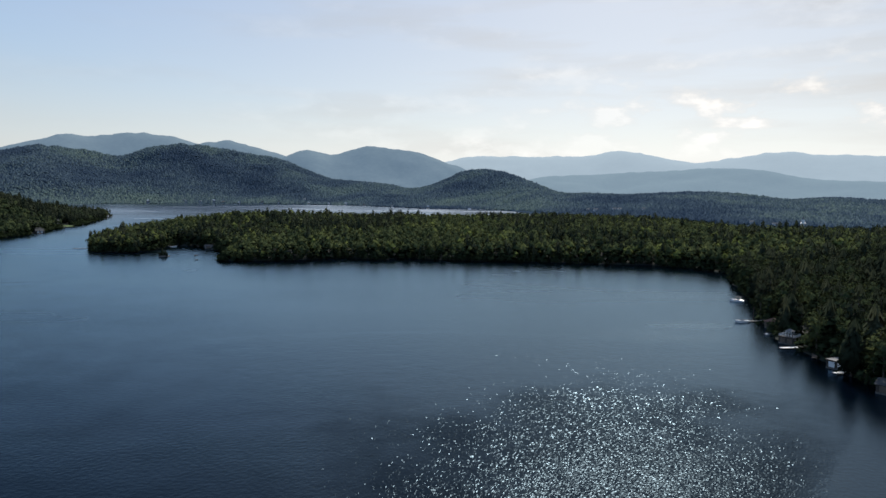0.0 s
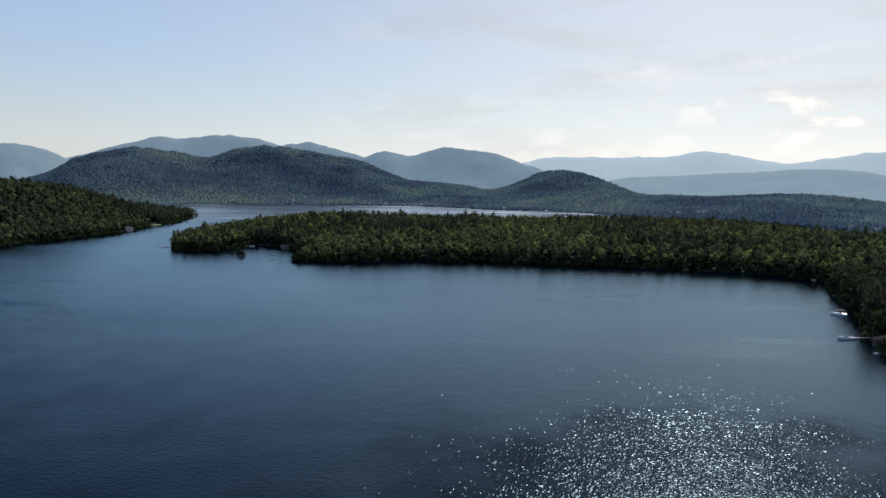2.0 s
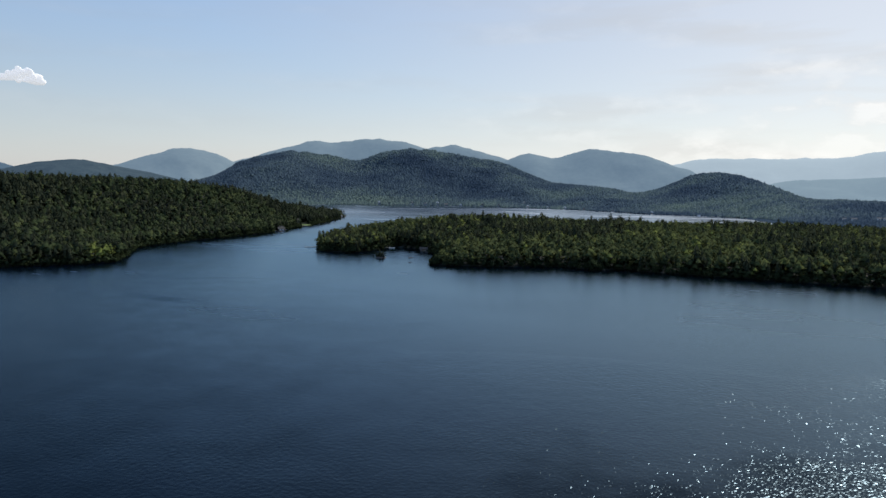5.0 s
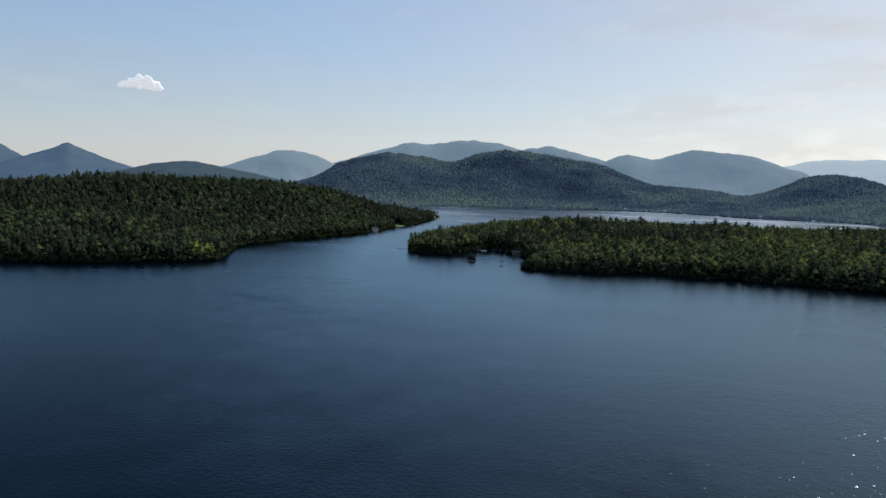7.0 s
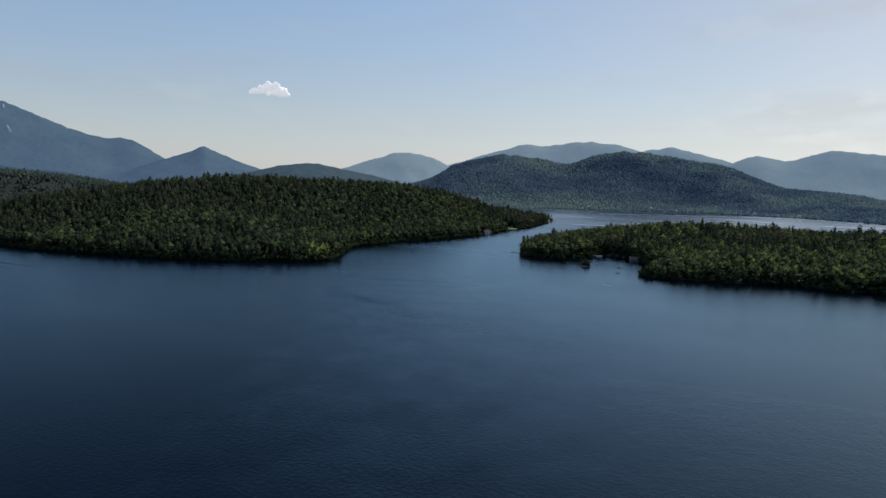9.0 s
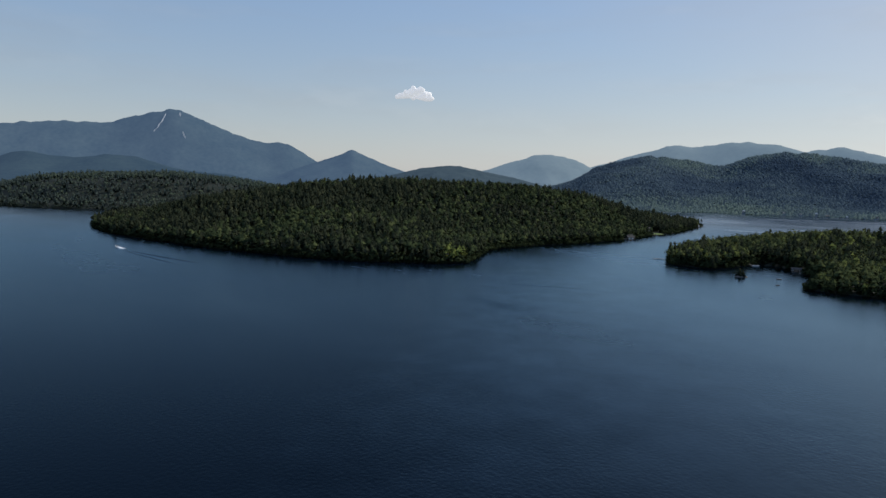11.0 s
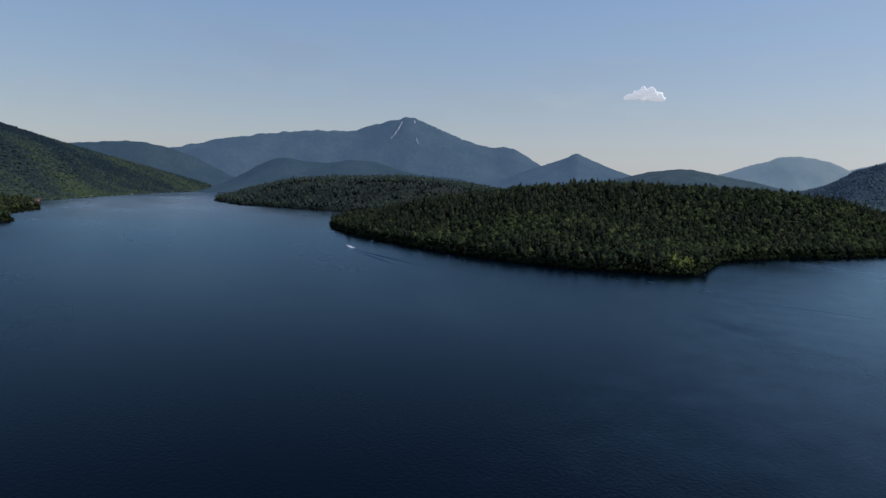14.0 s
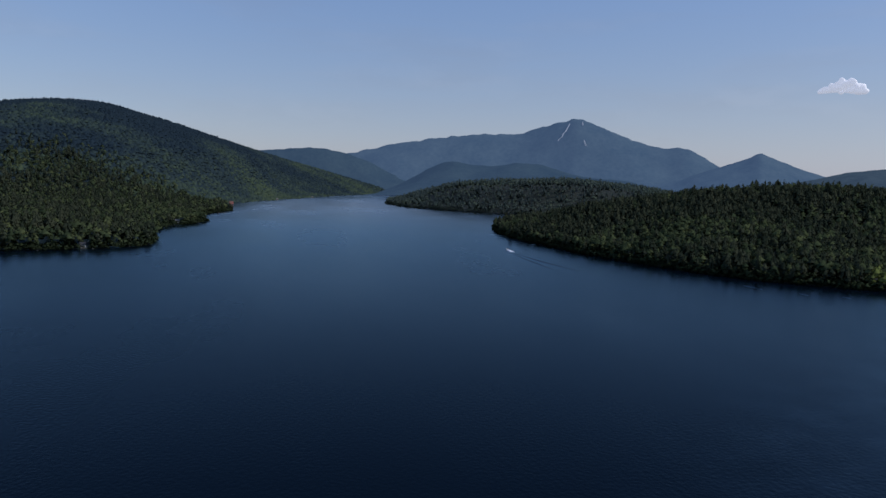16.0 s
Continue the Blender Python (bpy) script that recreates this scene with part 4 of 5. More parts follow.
def hip(w, d, z, rise, over=0.5):
    bm = bmesh.new()
    a, b = w / 2 + over, d / 2 + over
    r = max(a - b, 0.15)
    base = [bm.verts.new(p) for p in ((-a, -b, z), (a, -b, z), (a, b, z), (-a, b, z))]
    low = [bm.verts.new((p.co.x, p.co.y, z - 0.15)) for p in base]
    t0, t1 = bm.verts.new((-r, 0, z + rise)), bm.verts.new((r, 0, z + rise))
    for q in ((base[0], base[1], t1, t0), (base[1], base[2], t1), (base[2], base[3], t0, t1), (base[3], base[0], t0), tuple(reversed(low))):
        bm.faces.new(q)
    for k in range(4):
        bm.faces.new((low[k], low[(k + 1) % 4], base[(k + 1) % 4], base[k]))
    bmesh.ops.recalc_face_normals(bm, faces=bm.faces)
    return bm


def wall_panel(w, h, t, holes):
    """An upright wall along x with openings through it; holes as x0, z0, x1, z1."""
    bm = bmesh.new()
    xs = sorted({-w / 2, w / 2, *[q[0] for q in holes], *[q[2] for q in holes]})
    zs = sorted({0.0, h, *[q[1] for q in holes], *[q[3] for q in holes]})
    solid = lambda i, k: 0 <= i < len(xs) - 1 and 0 <= k < len(zs) - 1 and not any(
        q[0] < (xs[i] + xs[i + 1]) / 2 < q[2] and q[1] < (zs[k] + zs[k + 1]) / 2 < q[3] for q in holes)
    corner = {}

    def vert(i, s, k):
        if (i, s, k) not in corner:
            corner[i, s, k] = bm.verts.new((xs[i], s * t / 2, zs[k]))
        return corner[i, s, k]

    for i in range(len(xs) - 1):
        for k in range(len(zs) - 1):
            if not solid(i, k):
                continue
            for s in (-1, 1):
                bm.faces.new([vert(*c) for c in ((i, s, k), (i + 1, s, k), (i + 1, s, k + 1), (i, s, k + 1))])
            for di, dk, p, q in ((-1, 0, (i, k), (i, k + 1)), (1, 0, (i + 1, k), (i + 1, k + 1)), (0, -1, (i, k), (i + 1, k)), (0, 1, (i, k + 1), (i + 1, k + 1))):
                if not solid(i + di, k + dk):
                    bm.faces.new([vert(p[0], -1, p[1]), vert(q[0], -1, q[1]), vert(q[0], 1, q[1]), vert(p[0], 1, p[1])])
    bmesh.ops.recalc_face_normals(bm, faces=bm.faces)
    return bm


def gable_end(d, z, rise, t=0.15):
    bm = bmesh.new()
    v = [bm.verts.new((x, y, zz)) for x in (-t / 2, t / 2) for y, zz in ((-d / 2, z), (d / 2, z), (0, z + rise))]
    for q in ((0, 2, 1), (3, 4, 5), (0, 1, 4, 3), (1, 2, 5, 4), (2, 0, 3, 5)):
        bm.faces.new([v[i] for i in q])
    bmesh.ops.recalc_face_normals(bm, faces=bm.faces)
    return bm


def put(ob, m):
    ob.matrix_basis = m
    return ob


def window(parent, m, w, h):
    """A window with frame and pane, standing in an opening of its wall."""
    bm = bmesh.new()
    for lo, hi in (((-w / 2, -0.1, 0), (w / 2, 0.1, 0.1)), ((-w / 2, -0.1, h - 0.1), (w / 2, 0.1, h)), ((-w / 2, -0.1, 0.1), (-w / 2 + 0.1, 0.1, h - 0.1)),
                   ((w / 2 - 0.1, -0.1, 0.1), (w / 2, 0.1, h - 0.1)), ((-0.04, -0.06, 0.1), (0.04, 0.06, h - 0.1))):
        box(bm, lo, hi)
    frame_ob = put(part("window", bm, WHITE, parent, "white window frame"), m)
    part("pane", slab((-w / 2 + 0.1, -0.02, 0.1), (w / 2 - 0.1, 0.02, h - 0.1), 0), GLASS, frame_ob, "dark glass pane")


def cottage(name, label, m, w, d, h, wall_mat, roof_mat, roof="gable", rise=2.2, front=(), windows=2, base=0.0, chimney=False, category="house"):
    """A small building: four walls with openings, roof, windows, doors. front: boat or entrance doors as (x, width, height, material)."""
    root = tagged(new(name), label, category)
    root.matrix_basis = m
    if base:
        part("foundation", slab((-w / 2 - 0.1, -d / 2 - 0.1, -base), (w / 2 + 0.1, d / 2 + 0.1, 0.0)), ROCK, root, "stone foundation")
    holes = [(x - dw / 2, 0.05, x + dw / 2, dh) for x, dw, dh, _ in front]
    free = [x for x in (-w * 0.36, w * 0.36, 0.0) if all(abs(x - q[0]) > q[1] / 2 + 0.75 for q in front)]
    wins = [(x - 0.5, h - 1.75, x + 0.5, h - 0.55) for x in free[:windows]]
    side = [(x - 0.5, h - 1.75, x + 0.5, h - 0.55) for x in (-d * 0.25, d * 0.25)]
    back = [(x - 0.5, h - 1.75, x + 0.5, h - 0.55) for x in (-w * 0.25, w * 0.25)]
    sides = ((pose(0, -d / 2, 0), w, holes + wins, wins), (pose(0, d / 2, 0), w, back, back),
             (pose(-w / 2 + 0.1, 0, 0, 0, 0, 90), d - 0.4, side, side), (pose(w / 2 - 0.1, 0, 0, 0, 0, 90), d - 0.4, side, side))
    for place, length, openings, panes in sides:
        wall = put(part("wall", wall_panel(length, h, 0.2, openings), wall_mat, root), place)
        for x0, z0, x1, z1 in panes:
            window(wall, pose((x0 + x1) / 2, 0, z0), x1 - x0, z1 - z0)
    for x, dw, dh, mat in front:
        door = part("door", slab((x - dw / 2 + 0.03, -d / 2 - 0.05, 0.08), (x + dw / 2 - 0.03, -d / 2 + 0.05, dh - 0.03)), mat, root)
        part("handle", rod((x + dw * 0.35, -d / 2 - 0.12, 1.0), (x + dw * 0.35, -d / 2 - 0.05, 1.0), 0.04, 6), METAL, door, "metal handle")
    if roof == "gable":
        part("roof", gable(w, d, h, rise), roof_mat, root)
        for sx in (-1, 1):
            put(part("gable_end", gable_end(d - 0.3, h, rise * 0.97), wall_mat, root), pose(sx * (w / 2 - 0.1), 0, 0))
    elif roof == "hip":
        part("roof", hip(w, d, h + 0.15, rise), roof_mat, root)
    else:
        part("roof", slab((-w / 2 - 0.3, -d / 2 - 0.3, h), (w / 2 + 0.3, d / 2 + 0.3, h + 0.2), 0.04), roof_mat, root)
        part("fascia", wall_frame(w + 0.6, d + 0.6, h + 0.03, 0.22, 0.05), DARK_WOOD, root, "dark roof edge board")
    if chimney:
        part("chimney", slab((w * 0.2, -0.45, h + rise * 0.4), (w * 0.2 + 0.9, 0.45, h + rise + 1.0), 0.03), ROCK, root, "stone chimney")
    return root


def wall_frame(w, d, z, h, t):
    bm = bmesh.new()
    for lo, hi in (((-w / 2 - t, -d / 2 - t, z), (w / 2 + t, -d / 2, z + h)), ((-w / 2 - t, d / 2, z), (w / 2 + t, d / 2 + t, z + h)),
                   ((-w / 2 - t, -d / 2, z), (-w / 2, d / 2, z + h)), ((w / 2, -d / 2, z), (w / 2 + t, d / 2, z + h))):
        box(bm, lo, hi)
    return bm


def dock(label, m, length, width, mat=GREY_WOOD, height=0.5):
    """A plank dock on piles, its length along x."""
    root = tagged(new("dock"), label, "dock", "docks on the lake")
    root.matrix_basis = m
    n = int(length / 0.5)
    plank_me = None
    for k in range(n):
        bm = slab((0.02, -width / 2, height), (length / n - 0.02, width / 2, height + 0.08), 0)
        if plank_me is None:
            ob = part("plank", bm, mat, root)
            plank_me = ob.data
        else:
            bm.free()
            ob = new("plank", plank_me)
            ob.parent = root
        ob.location.x = k * length / n
    for s in (-1, 1):
        part("beam", slab((0, s * (width / 2 - 0.2) - 0.06, height - 0.2), (length, s * (width / 2 - 0.2) + 0.06, height - 0.004), 0), DARK_WOOD, root)
        for k in range(max(2, int(length / 4)) + 1):
            x = 0.2 + (length - 0.4) * k / max(2, int(length / 4))
            part("post", rod((x, s * (width / 2 - 0.05), -2), (x, s * (width / 2 - 0.05), height + 0.45), 0.11), DARK_WOOD, root)
    return root


def motor_boat(label, m, length, canopy=False, group="moored boats"):
    """An open motor boat: hull, deck, windscreen, seats, outboard."""
    root = tagged(new("motor_boat"), label, "boat", group)
    root.matrix_basis = m
    bm = bmesh.new()
    rows = []
    stations = ((-0.5, 0.15, 0.05), (-0.2, 0.165, 0.0), (0.15, 0.155, 0.0), (0.36, 0.095, 0.03), (0.5, 0.004, 0.1))
    for x, half, keel in stations:
        top = (0.12 + 0.05 * (x + 0.5)) * length
        rows.append([bm.verts.new((x * length, y * length, z)) for y, z in
                     ((-half, top), (-half * 0.85, keel * length), (0, (keel - 0.05) * length), (half * 0.85, keel * length), (half, top), (half * 0.8, top + 0.02), (0, top - 0.3 if abs(x) < 0.45 else top + 0.05), (-half * 0.8, top + 0.02))])
    for a, b in zip(rows, rows[1:]):
        for k in range(8):
            bm.faces.new((a[k], a[(k + 1) % 8], b[(k + 1) % 8], b[k]))
    bm.faces.new(rows[0][::-1])
    bm.faces.new(rows[-1])
    bmesh.ops.recalc_face_normals(bm, faces=bm.faces)
    part("hull", bm, HULL, root)
    z = 0.14 * length
    part("windscreen", slab((0.08 * length, -0.12 * length, z), (0.1 * length, 0.12 * length, z + 0.5), 0.01), GLASS, root, "dark tinted windscreen")
    for s in (-1, 1):
        part("seat", slab((-0.12 * length, s * 0.07 * length - 0.3, z - 0.3), (-0.02 * length, s * 0.07 * length + 0.3, z + 0.25), 0.05), BLUE_CANVAS, root, "dark upholstered seat")
    part("outboard_motor", slab((-0.56 * length, -0.25, 0.1), (-0.5 * length, 0.25, 0.16 * length + 0.2), 0.06), BLUE_CANVAS, root, "dark outboard motor")
    if canopy:
        part("canopy", slab((-0.3 * length, -0.16 * length, z + 1.5), (0.12 * length, 0.16 * length, z + 1.62), 0.05), BLUE_CANVAS, root, "dark canvas canopy")
        for x in (-0.28, 0.1):
            for y in (-0.14, 0.14):
                part("canopy_pole", rod((x * length, y * length, z - 0.1), (x * length, y * length, z + 1.5), 0.03, 6), METAL, root)
    return root


# ---- near shore: boathouses, docks and boats, the water side faces -y of each ----
cottage("boathouse", "dark wooden boathouse with white boat doors and grey roof", pose(141.5, 248.0, 0.6, 0, 0, -62), 7.4, 6.4, 2.5, DARK_WOOD, GREY_ROOF, "flat",
        front=((-1.7, 2.4, 2.1, WHITE), (1.7, 2.4, 2.1, WHITE)), windows=0, base=1.6, category="boathouse")
dock("white painted dock before a dark boathouse", pose(135.0, 240.5, 0, 0, 0, 20), 6.5, 2.2, WHITE, 0.45)
dock("dark weathered dock along the wooded shore", pose(139.0, 262.0, 0, 0, 0, 62), 12, 1.8, BROWN_WOOD, 0.5)

bath = cottage("boathouse", "dark boathouse with white railed roof deck and pavilion", pose(142.5, 289.0, 0.6, 0, 0, -55), 6.4, 5.4, 2.4, DARK_WOOD, DARK_WOOD, "flat",
               front=((-1.5, 2.2, 2.0, BROWN_WOOD), (1.5, 2.2, 2.0, BROWN_WOOD)), windows=0, base=1.6, category="boathouse")
for sx, sy, w, d in ((0, -1, 6.4, 0.08), (0, 1, 6.4, 0.08), (-1, 0, 0.08, 5.4), (1, 0, 0.08, 5.4)):
    rail = part("railing", slab((sx * 3.2 - w / 2, sy * 2.7 - d / 2, 3.45), (sx * 3.2 + w / 2, sy * 2.7 + d / 2, 3.55), 0), WHITE, bath, "white wooden railing")
    for k in range(10):
        u = -0.48 + 0.96 * k / 9
        x, y = sx * 3.2 + (u * w if w > 1 else 0), sy * 2.7 + (u * d if d > 1 else 0)
        part("baluster", slab((x - 0.05, y - 0.05, 2.6), (x + 0.05, y + 0.05, 3.44), 0), WHITE, rail)
for x in (-1.2, 1.2):
    for y in (-1.0, 1.0):
        part("post", slab((x - 0.09, y - 0.09, 2.6), (x + 0.09, y + 0.09, 4.7), 0), WHITE, bath)
part("pavilion_roof", hip(2.6, 2.2, 4.8, 1.0, 0.3), GREY_ROOF, bath, "grey hipped pavilion roof")
dock("white painted dock below a railed boathouse", pose(134.0, 279.0, 0, 0, 0, 8), 8.0, 2.0, WHITE, 0.45)

cottage("boathouse", "low brown boathouse with red brown hipped roof", pose(152.0, 320.5, 0.6, 0, 0, -60), 8.5, 6.5, 2.5, BROWN_WOOD, RED_ROOF, "hip", 2.0,
        front=((-1.8, 2.6, 2.1, DARK_WOOD), (1.8, 2.6, 2.1, DARK_WOOD)), windows=0, base=1.6, category="boathouse")
dock("long grey plank dock with a boat beside it", pose(152.5, 336.5, 0, 0, 0, 186), 9.0, 1.8, GREY_WOOD, 0.5)
motor_boat("white open motor boat moored at a plank dock", pose(141.5, 334.5, 0.0, 0, 0, 186), 7.5)
motor_boat("white motor boat with dark canopy near shore", pose(164.5, 397.0, 0.0, 0, 0, 150), 8.0, True)
motor_boat("small white motor boat moored by the boathouse", pose(142.2, 306.5, 0.0, 0, 0, 20), 5.2)
part_pole = tagged(new("mooring_pole"), "dark wooden mooring pole standing at the dock end", "pole")
part_pole.matrix_basis = pose(149.8, 341.0, 0)
part("shaft", rod((0, 0, -1), (0, 0, 6.5), 0.22), DARK_WOOD, part_pole)
part("cap", rod((0, 0, 6.5), (0, 0, 6.7), 0.3), DARK_WOOD, part_pole)

cottage("boathouse", "dark boathouse with shingled roof beside a lawn", pose(141.0, 217.0, 0.6, 0, 0, -50), 8.5, 6.5, 2.6, DARK_WOOD, DARK_ROOF, "gable", 1.3,
        front=((-2.0, 2.6, 2.2, BROWN_WOOD), (2.0, 2.6, 2.2, BROWN_WOOD)), windows=0, base=1.6, category="boathouse")


def lawn(name, label, x, y, rx, ry, height, coast):
    """A patch of mown grass lying on the ground."""
    n = 9
    gx, gy = np.meshgrid(np.linspace(-1, 1, n), np.linspace(-1, 1, n), indexing="ij")
    px, py = x + rx * gx.ravel() * np.sqrt(1 - gy.ravel() ** 2 / 2), y + ry * gy.ravel() * np.sqrt(1 - gx.ravel() ** 2 / 2)
    d = inland(px, py, coast)
    z = np.maximum(height(px, py, d), 0.2) + 0.35
    return tagged(new(name, mesh_from(name, np.stack([px, py, z], 1), grid_faces(n, n), GRASS, smooth_faces=True)), label, "lawn", kind="structure")


lawn("ground_lawn", "bright green mown lawn at the water", 150, 238, 7, 8, peninsula_height, PENINSULA)
lawn("ground_lawn_island", "green lawn along the island shore", -599, 1062, 9, 25, island_height, ISLAND)


# ---- rocks ----
def rock_mesh(seed, name="boulder"):
    rng = np.random.default_rng(seed)
    bm = bmesh.new()
    bmesh.ops.create_icosphere(bm, subdivisions=2, radius=1.0)
    for v in bm.verts:
        n = noise.noise(v.co * 1.3 + Vector((seed, 0, 0))) * 0.45 + noise.noise(v.co * 3.1) * 0.15
        v.co = Vector((v.co.x, v.co.y, v.co.z * 0.65)) * (1 + n)
    me = bpy.data.meshes.new(name)
    bm.to_mesh(me)
    bm.free()
    me.materials.append(ROCK)
    return me


ROCKS = [rock_mesh(k) for k in range(5)]
rng_r = np.random.default_rng(91)


def boulders(coast, count, keep, label, size=(0.5, 1.7)):
    pts = [p for p in coast if keep(*p)]
    for k in range(count):
        p = pts[int(rng_r.integers(0, len(pts)))]
        ob = tagged(new("boulder", ROCKS[k % 5]), label, "boulder", "rocks along the shore")
        s = float(rng_r.uniform(*size))
        ob.matrix_basis = pose(float(p[0] + rng_r.uniform(-2, 2)), float(p[1] + rng_r.uniform(-2, 2)), 0.12 * s, 0, 0, float(rng_r.uniform(0, 360))) @ Matrix.Diagonal((s, s * float(rng_r.uniform(0.6, 1.2)), s * 0.8, 1))


boulders(PENINSULA, 8, lambda x, y: y > 380 and y < 760 and x < 230, "grey shore boulder at the edge of the lake")
boulders(ISLAND, 8, lambda x, y: x > -1000 and y < 1450 and x > -760 + 0.0 * y, "grey shore boulder below island trees")
boulders(ISLAND, 25, lambda x, y: y > 1150 and x > -780, "pale grey boulder on a stony island point", (1.0, 2.6))
boulders(WEST_COAST, 20, lambda x, y: x > -1150 and y > -250, "pale grey boulder on the wooded west shore", (0.5, 1.3))

# ---- islet with its few trees ----
islet = tagged(new("ground_islet", ROCKS[1].copy()), "small rocky islet standing in the cove", "islet", kind="structure")
islet.matrix_basis = pose(-263, 627, 0.2, 0, 0, 40) @ Matrix.Diagonal((5.2, 3.0, 1.7, 1))


def islet_trees():
    firs = [TREE_KINDS["spruce"][j] for j in range(5) if ("spruce", j) in used_kinds]
    for k, (x, y, h) in enumerate(((-264, 627, 7.0), (-261.5, 627.5, 5.6), (-266.5, 626.2, 4.2), (-259.8, 627, 3.2), (-265.2, 627.6, 3.6), (-262.6, 625.8, 3.2))):
        first = firs[k % 2]
        ob = copy_thing(first, pose(x, y, 0.5, 0, 0, 70 * k) @ Matrix.Diagonal((1.1, 1.1, 1, 1)) @ Matrix.Scale(h / first.scale[0], 4))
        tagged(ob, "small spruce growing on a rocky islet", group="islet trees")


islet_trees()

# ---- point and cove ----
dock("long grey dock reaching out from the wooded point", pose(-369.5, 705, 0, 0, 0, 215), 17, 2.0, GREY_WOOD, 0.6)
cottage("boathouse", "small pale boathouse under trees on the point", pose(-350, 676, 0.6, 0, 0, 10), 6, 5, 2.6, TAN_WALL, DARK_ROOF, "gable", 1.4, front=((0, 2.0, 2.1, WHITE),), windows=2, base=1.4, category="boathouse")
dock("white dock in the sheltered cove", pose(-309, 730, 0, 0, 0, -8), 11, 2.6, WHITE, 0.7)
motor_boat("white motor boat moored in the cove", pose(-294, 727, 0, 0, 0, 30), 6.5)
cottage("boathouse", "dark low boathouse at the back of the cove", pose(-250, 708, 0.6, 0, 0, 15), 7.5, 5, 2.2, DARK_WOOD, DARK_ROOF, "gable", 1.5, front=((0, 3.0, 2.3, BROWN_WOOD),), windows=2, base=1.4, category="boathouse")
dock("pale dock beside a dark boathouse", pose(-244, 698, 0, 0, 0, -10), 9, 2.0, GREY_WOOD, 0.5)
dock("pale grey dock among shore trees", pose(-228, 697, 0, 0, 0, 0), 8, 2.2, GREY_WOOD, 0.6)


def raft(label, x, y, w, turn):
    root = tagged(new("swimming_raft"), label, "raft", "rafts in the cove")
    root.matrix_basis = pose(x, y, 0, 0, 0, turn)
    for k in range(6):
        part("plank", slab((-w / 2 + k * w / 6 + 0.02, -w / 3, 0.35), (-w / 2 + (k + 1) * w / 6 - 0.02, w / 3, 0.45), 0), DARK_WOOD, root)
    for s in (-1, 1):
        part("float", rod((-w / 2, s * w / 4, 0.12), (w / 2, s * w / 4, 0.12), 0.24), BLUE_CANVAS, root, "dark float drum")


raft("dark wooden swimming raft afloat in the cove", -238, 640, 4.0, 20)
raft("small dark wooden raft afloat near the point", -223, 600, 2.4, 50)

# ---- island shore ----
cottage("boathouse", "dark boathouse with white trim on the island shore", pose(-553, 921, 0.7, 0, 0, 45), 9.5, 7, 2.8, DARK_WOOD, DARK_ROOF, "gable", 2.2,
        front=((-2.1, 2.6, 2.3, WHITE), (2.1, 2.6, 2.3, WHITE)), windows=1, base=1.6, category="boathouse")
cottage("cabin", "small white boat cabin beside a dark boathouse", pose(-562, 934, 1.5, 0, 0, 50), 6, 5, 3.0, WHITE, DARK_ROOF, "gable", 2.0, front=((0, 1.0, 2.1, DARK_WOOD),), base=1.5)
dock("dark dock below the island boathouse", pose(-546, 912, 0, 0, 0, -70), 10, 2.2, BROWN_WOOD, 0.5)
cottage("cabin", "pale cabin above the island lawn", pose(-617, 1075, 6.0, 0, 0, 70), 8, 6, 3.0, TAN_WALL, DARK_ROOF, "gable", 2.2, front=((0, 1.1, 2.1, DARK_WOOD),), base=4.5, chimney=True)
for k, (x, y, turn) in enumerate(((-640, 1213, 60), (-662, 1290, 70), (-688, 1372, 75))):
    cottage("cabin", "small grey cabin close to the water's edge", pose(x, y, 1.8, 0, 0, turn), 7, 6, 2.8, (TAN_WALL, BROWN_WOOD, WHITE)[k], GREY_ROOF, "gable", 2.0, front=((0, 1.1, 2.1, DARK_WOOD),), base=2.0)
seawall_bm = bmesh.new()
for k in range(14):
    u = k / 13
    box(seawall_bm, (-577 - 26 * u - 0.6, 985 + 115 * u - 4.4, -0.5), (-577 - 26 * u + 0.6, 985 + 115 * u + 4.4, 0.9 + 0.15 * (k % 3)))
seawall = tagged(new("sea_wall"), "pale stone wall along the island lawn", "wall")
part("stones", seawall_bm, ROCK, seawall)

# ---- west shore ----
cottage("boathouse", "white boathouse on the wooded west shore", pose(-1062, -99, 0.7, 0, 0, 120), 9, 7, 3.0, WHITE, GREY_ROOF, "gable", 2.0, front=((0, 3.0, 2.5, BROWN_WOOD),), windows=2, base=1.6, category="boathouse")
cottage("boathouse", "small white boathouse among shore trees", pose(-702, -111, 0.7, 0, 0, 95), 4.5, 4, 3.2, WHITE, DARK_ROOF, "gable", 1.8, front=((0, 1.6, 2.2, DARK_WOOD),), windows=0, base=1.6, category="boathouse")
cottage("house", "red house at the water on the west shore", pose(-1812, -108, 1.6, 0, 0, 110), 9, 7, 3.6, RED_WALL, RED_ROOF, "gable", 2.4, front=((0, 1.4, 2.2, WHITE),), base=1.8)
for k, (bx, by) in enumerate(((-2262, -21), (-2622, 86))):
    cottage("boathouse", "small tan boathouse far along the west shore", pose(bx, by, 0.7, 0, 0, 100 + (k * 47) % 40), 4.2, 4, 2.4, TAN_WALL, GREY_ROOF, "gable", 1.6,
            front=((0, 2.4, 2.3, BROWN_WOOD),), windows=2, base=3.0, category="boathouse")
dock("grey dock on the west shore", pose(-1384, -84, 0, 0, 0, 70), 18, 3.0, GREY_WOOD, 0.6)
dock("pale dock at the foot of shore trees", pose(-693, -142, 0, 0, 0, 70), 8, 2.2, GREY_WOOD, 0.5)

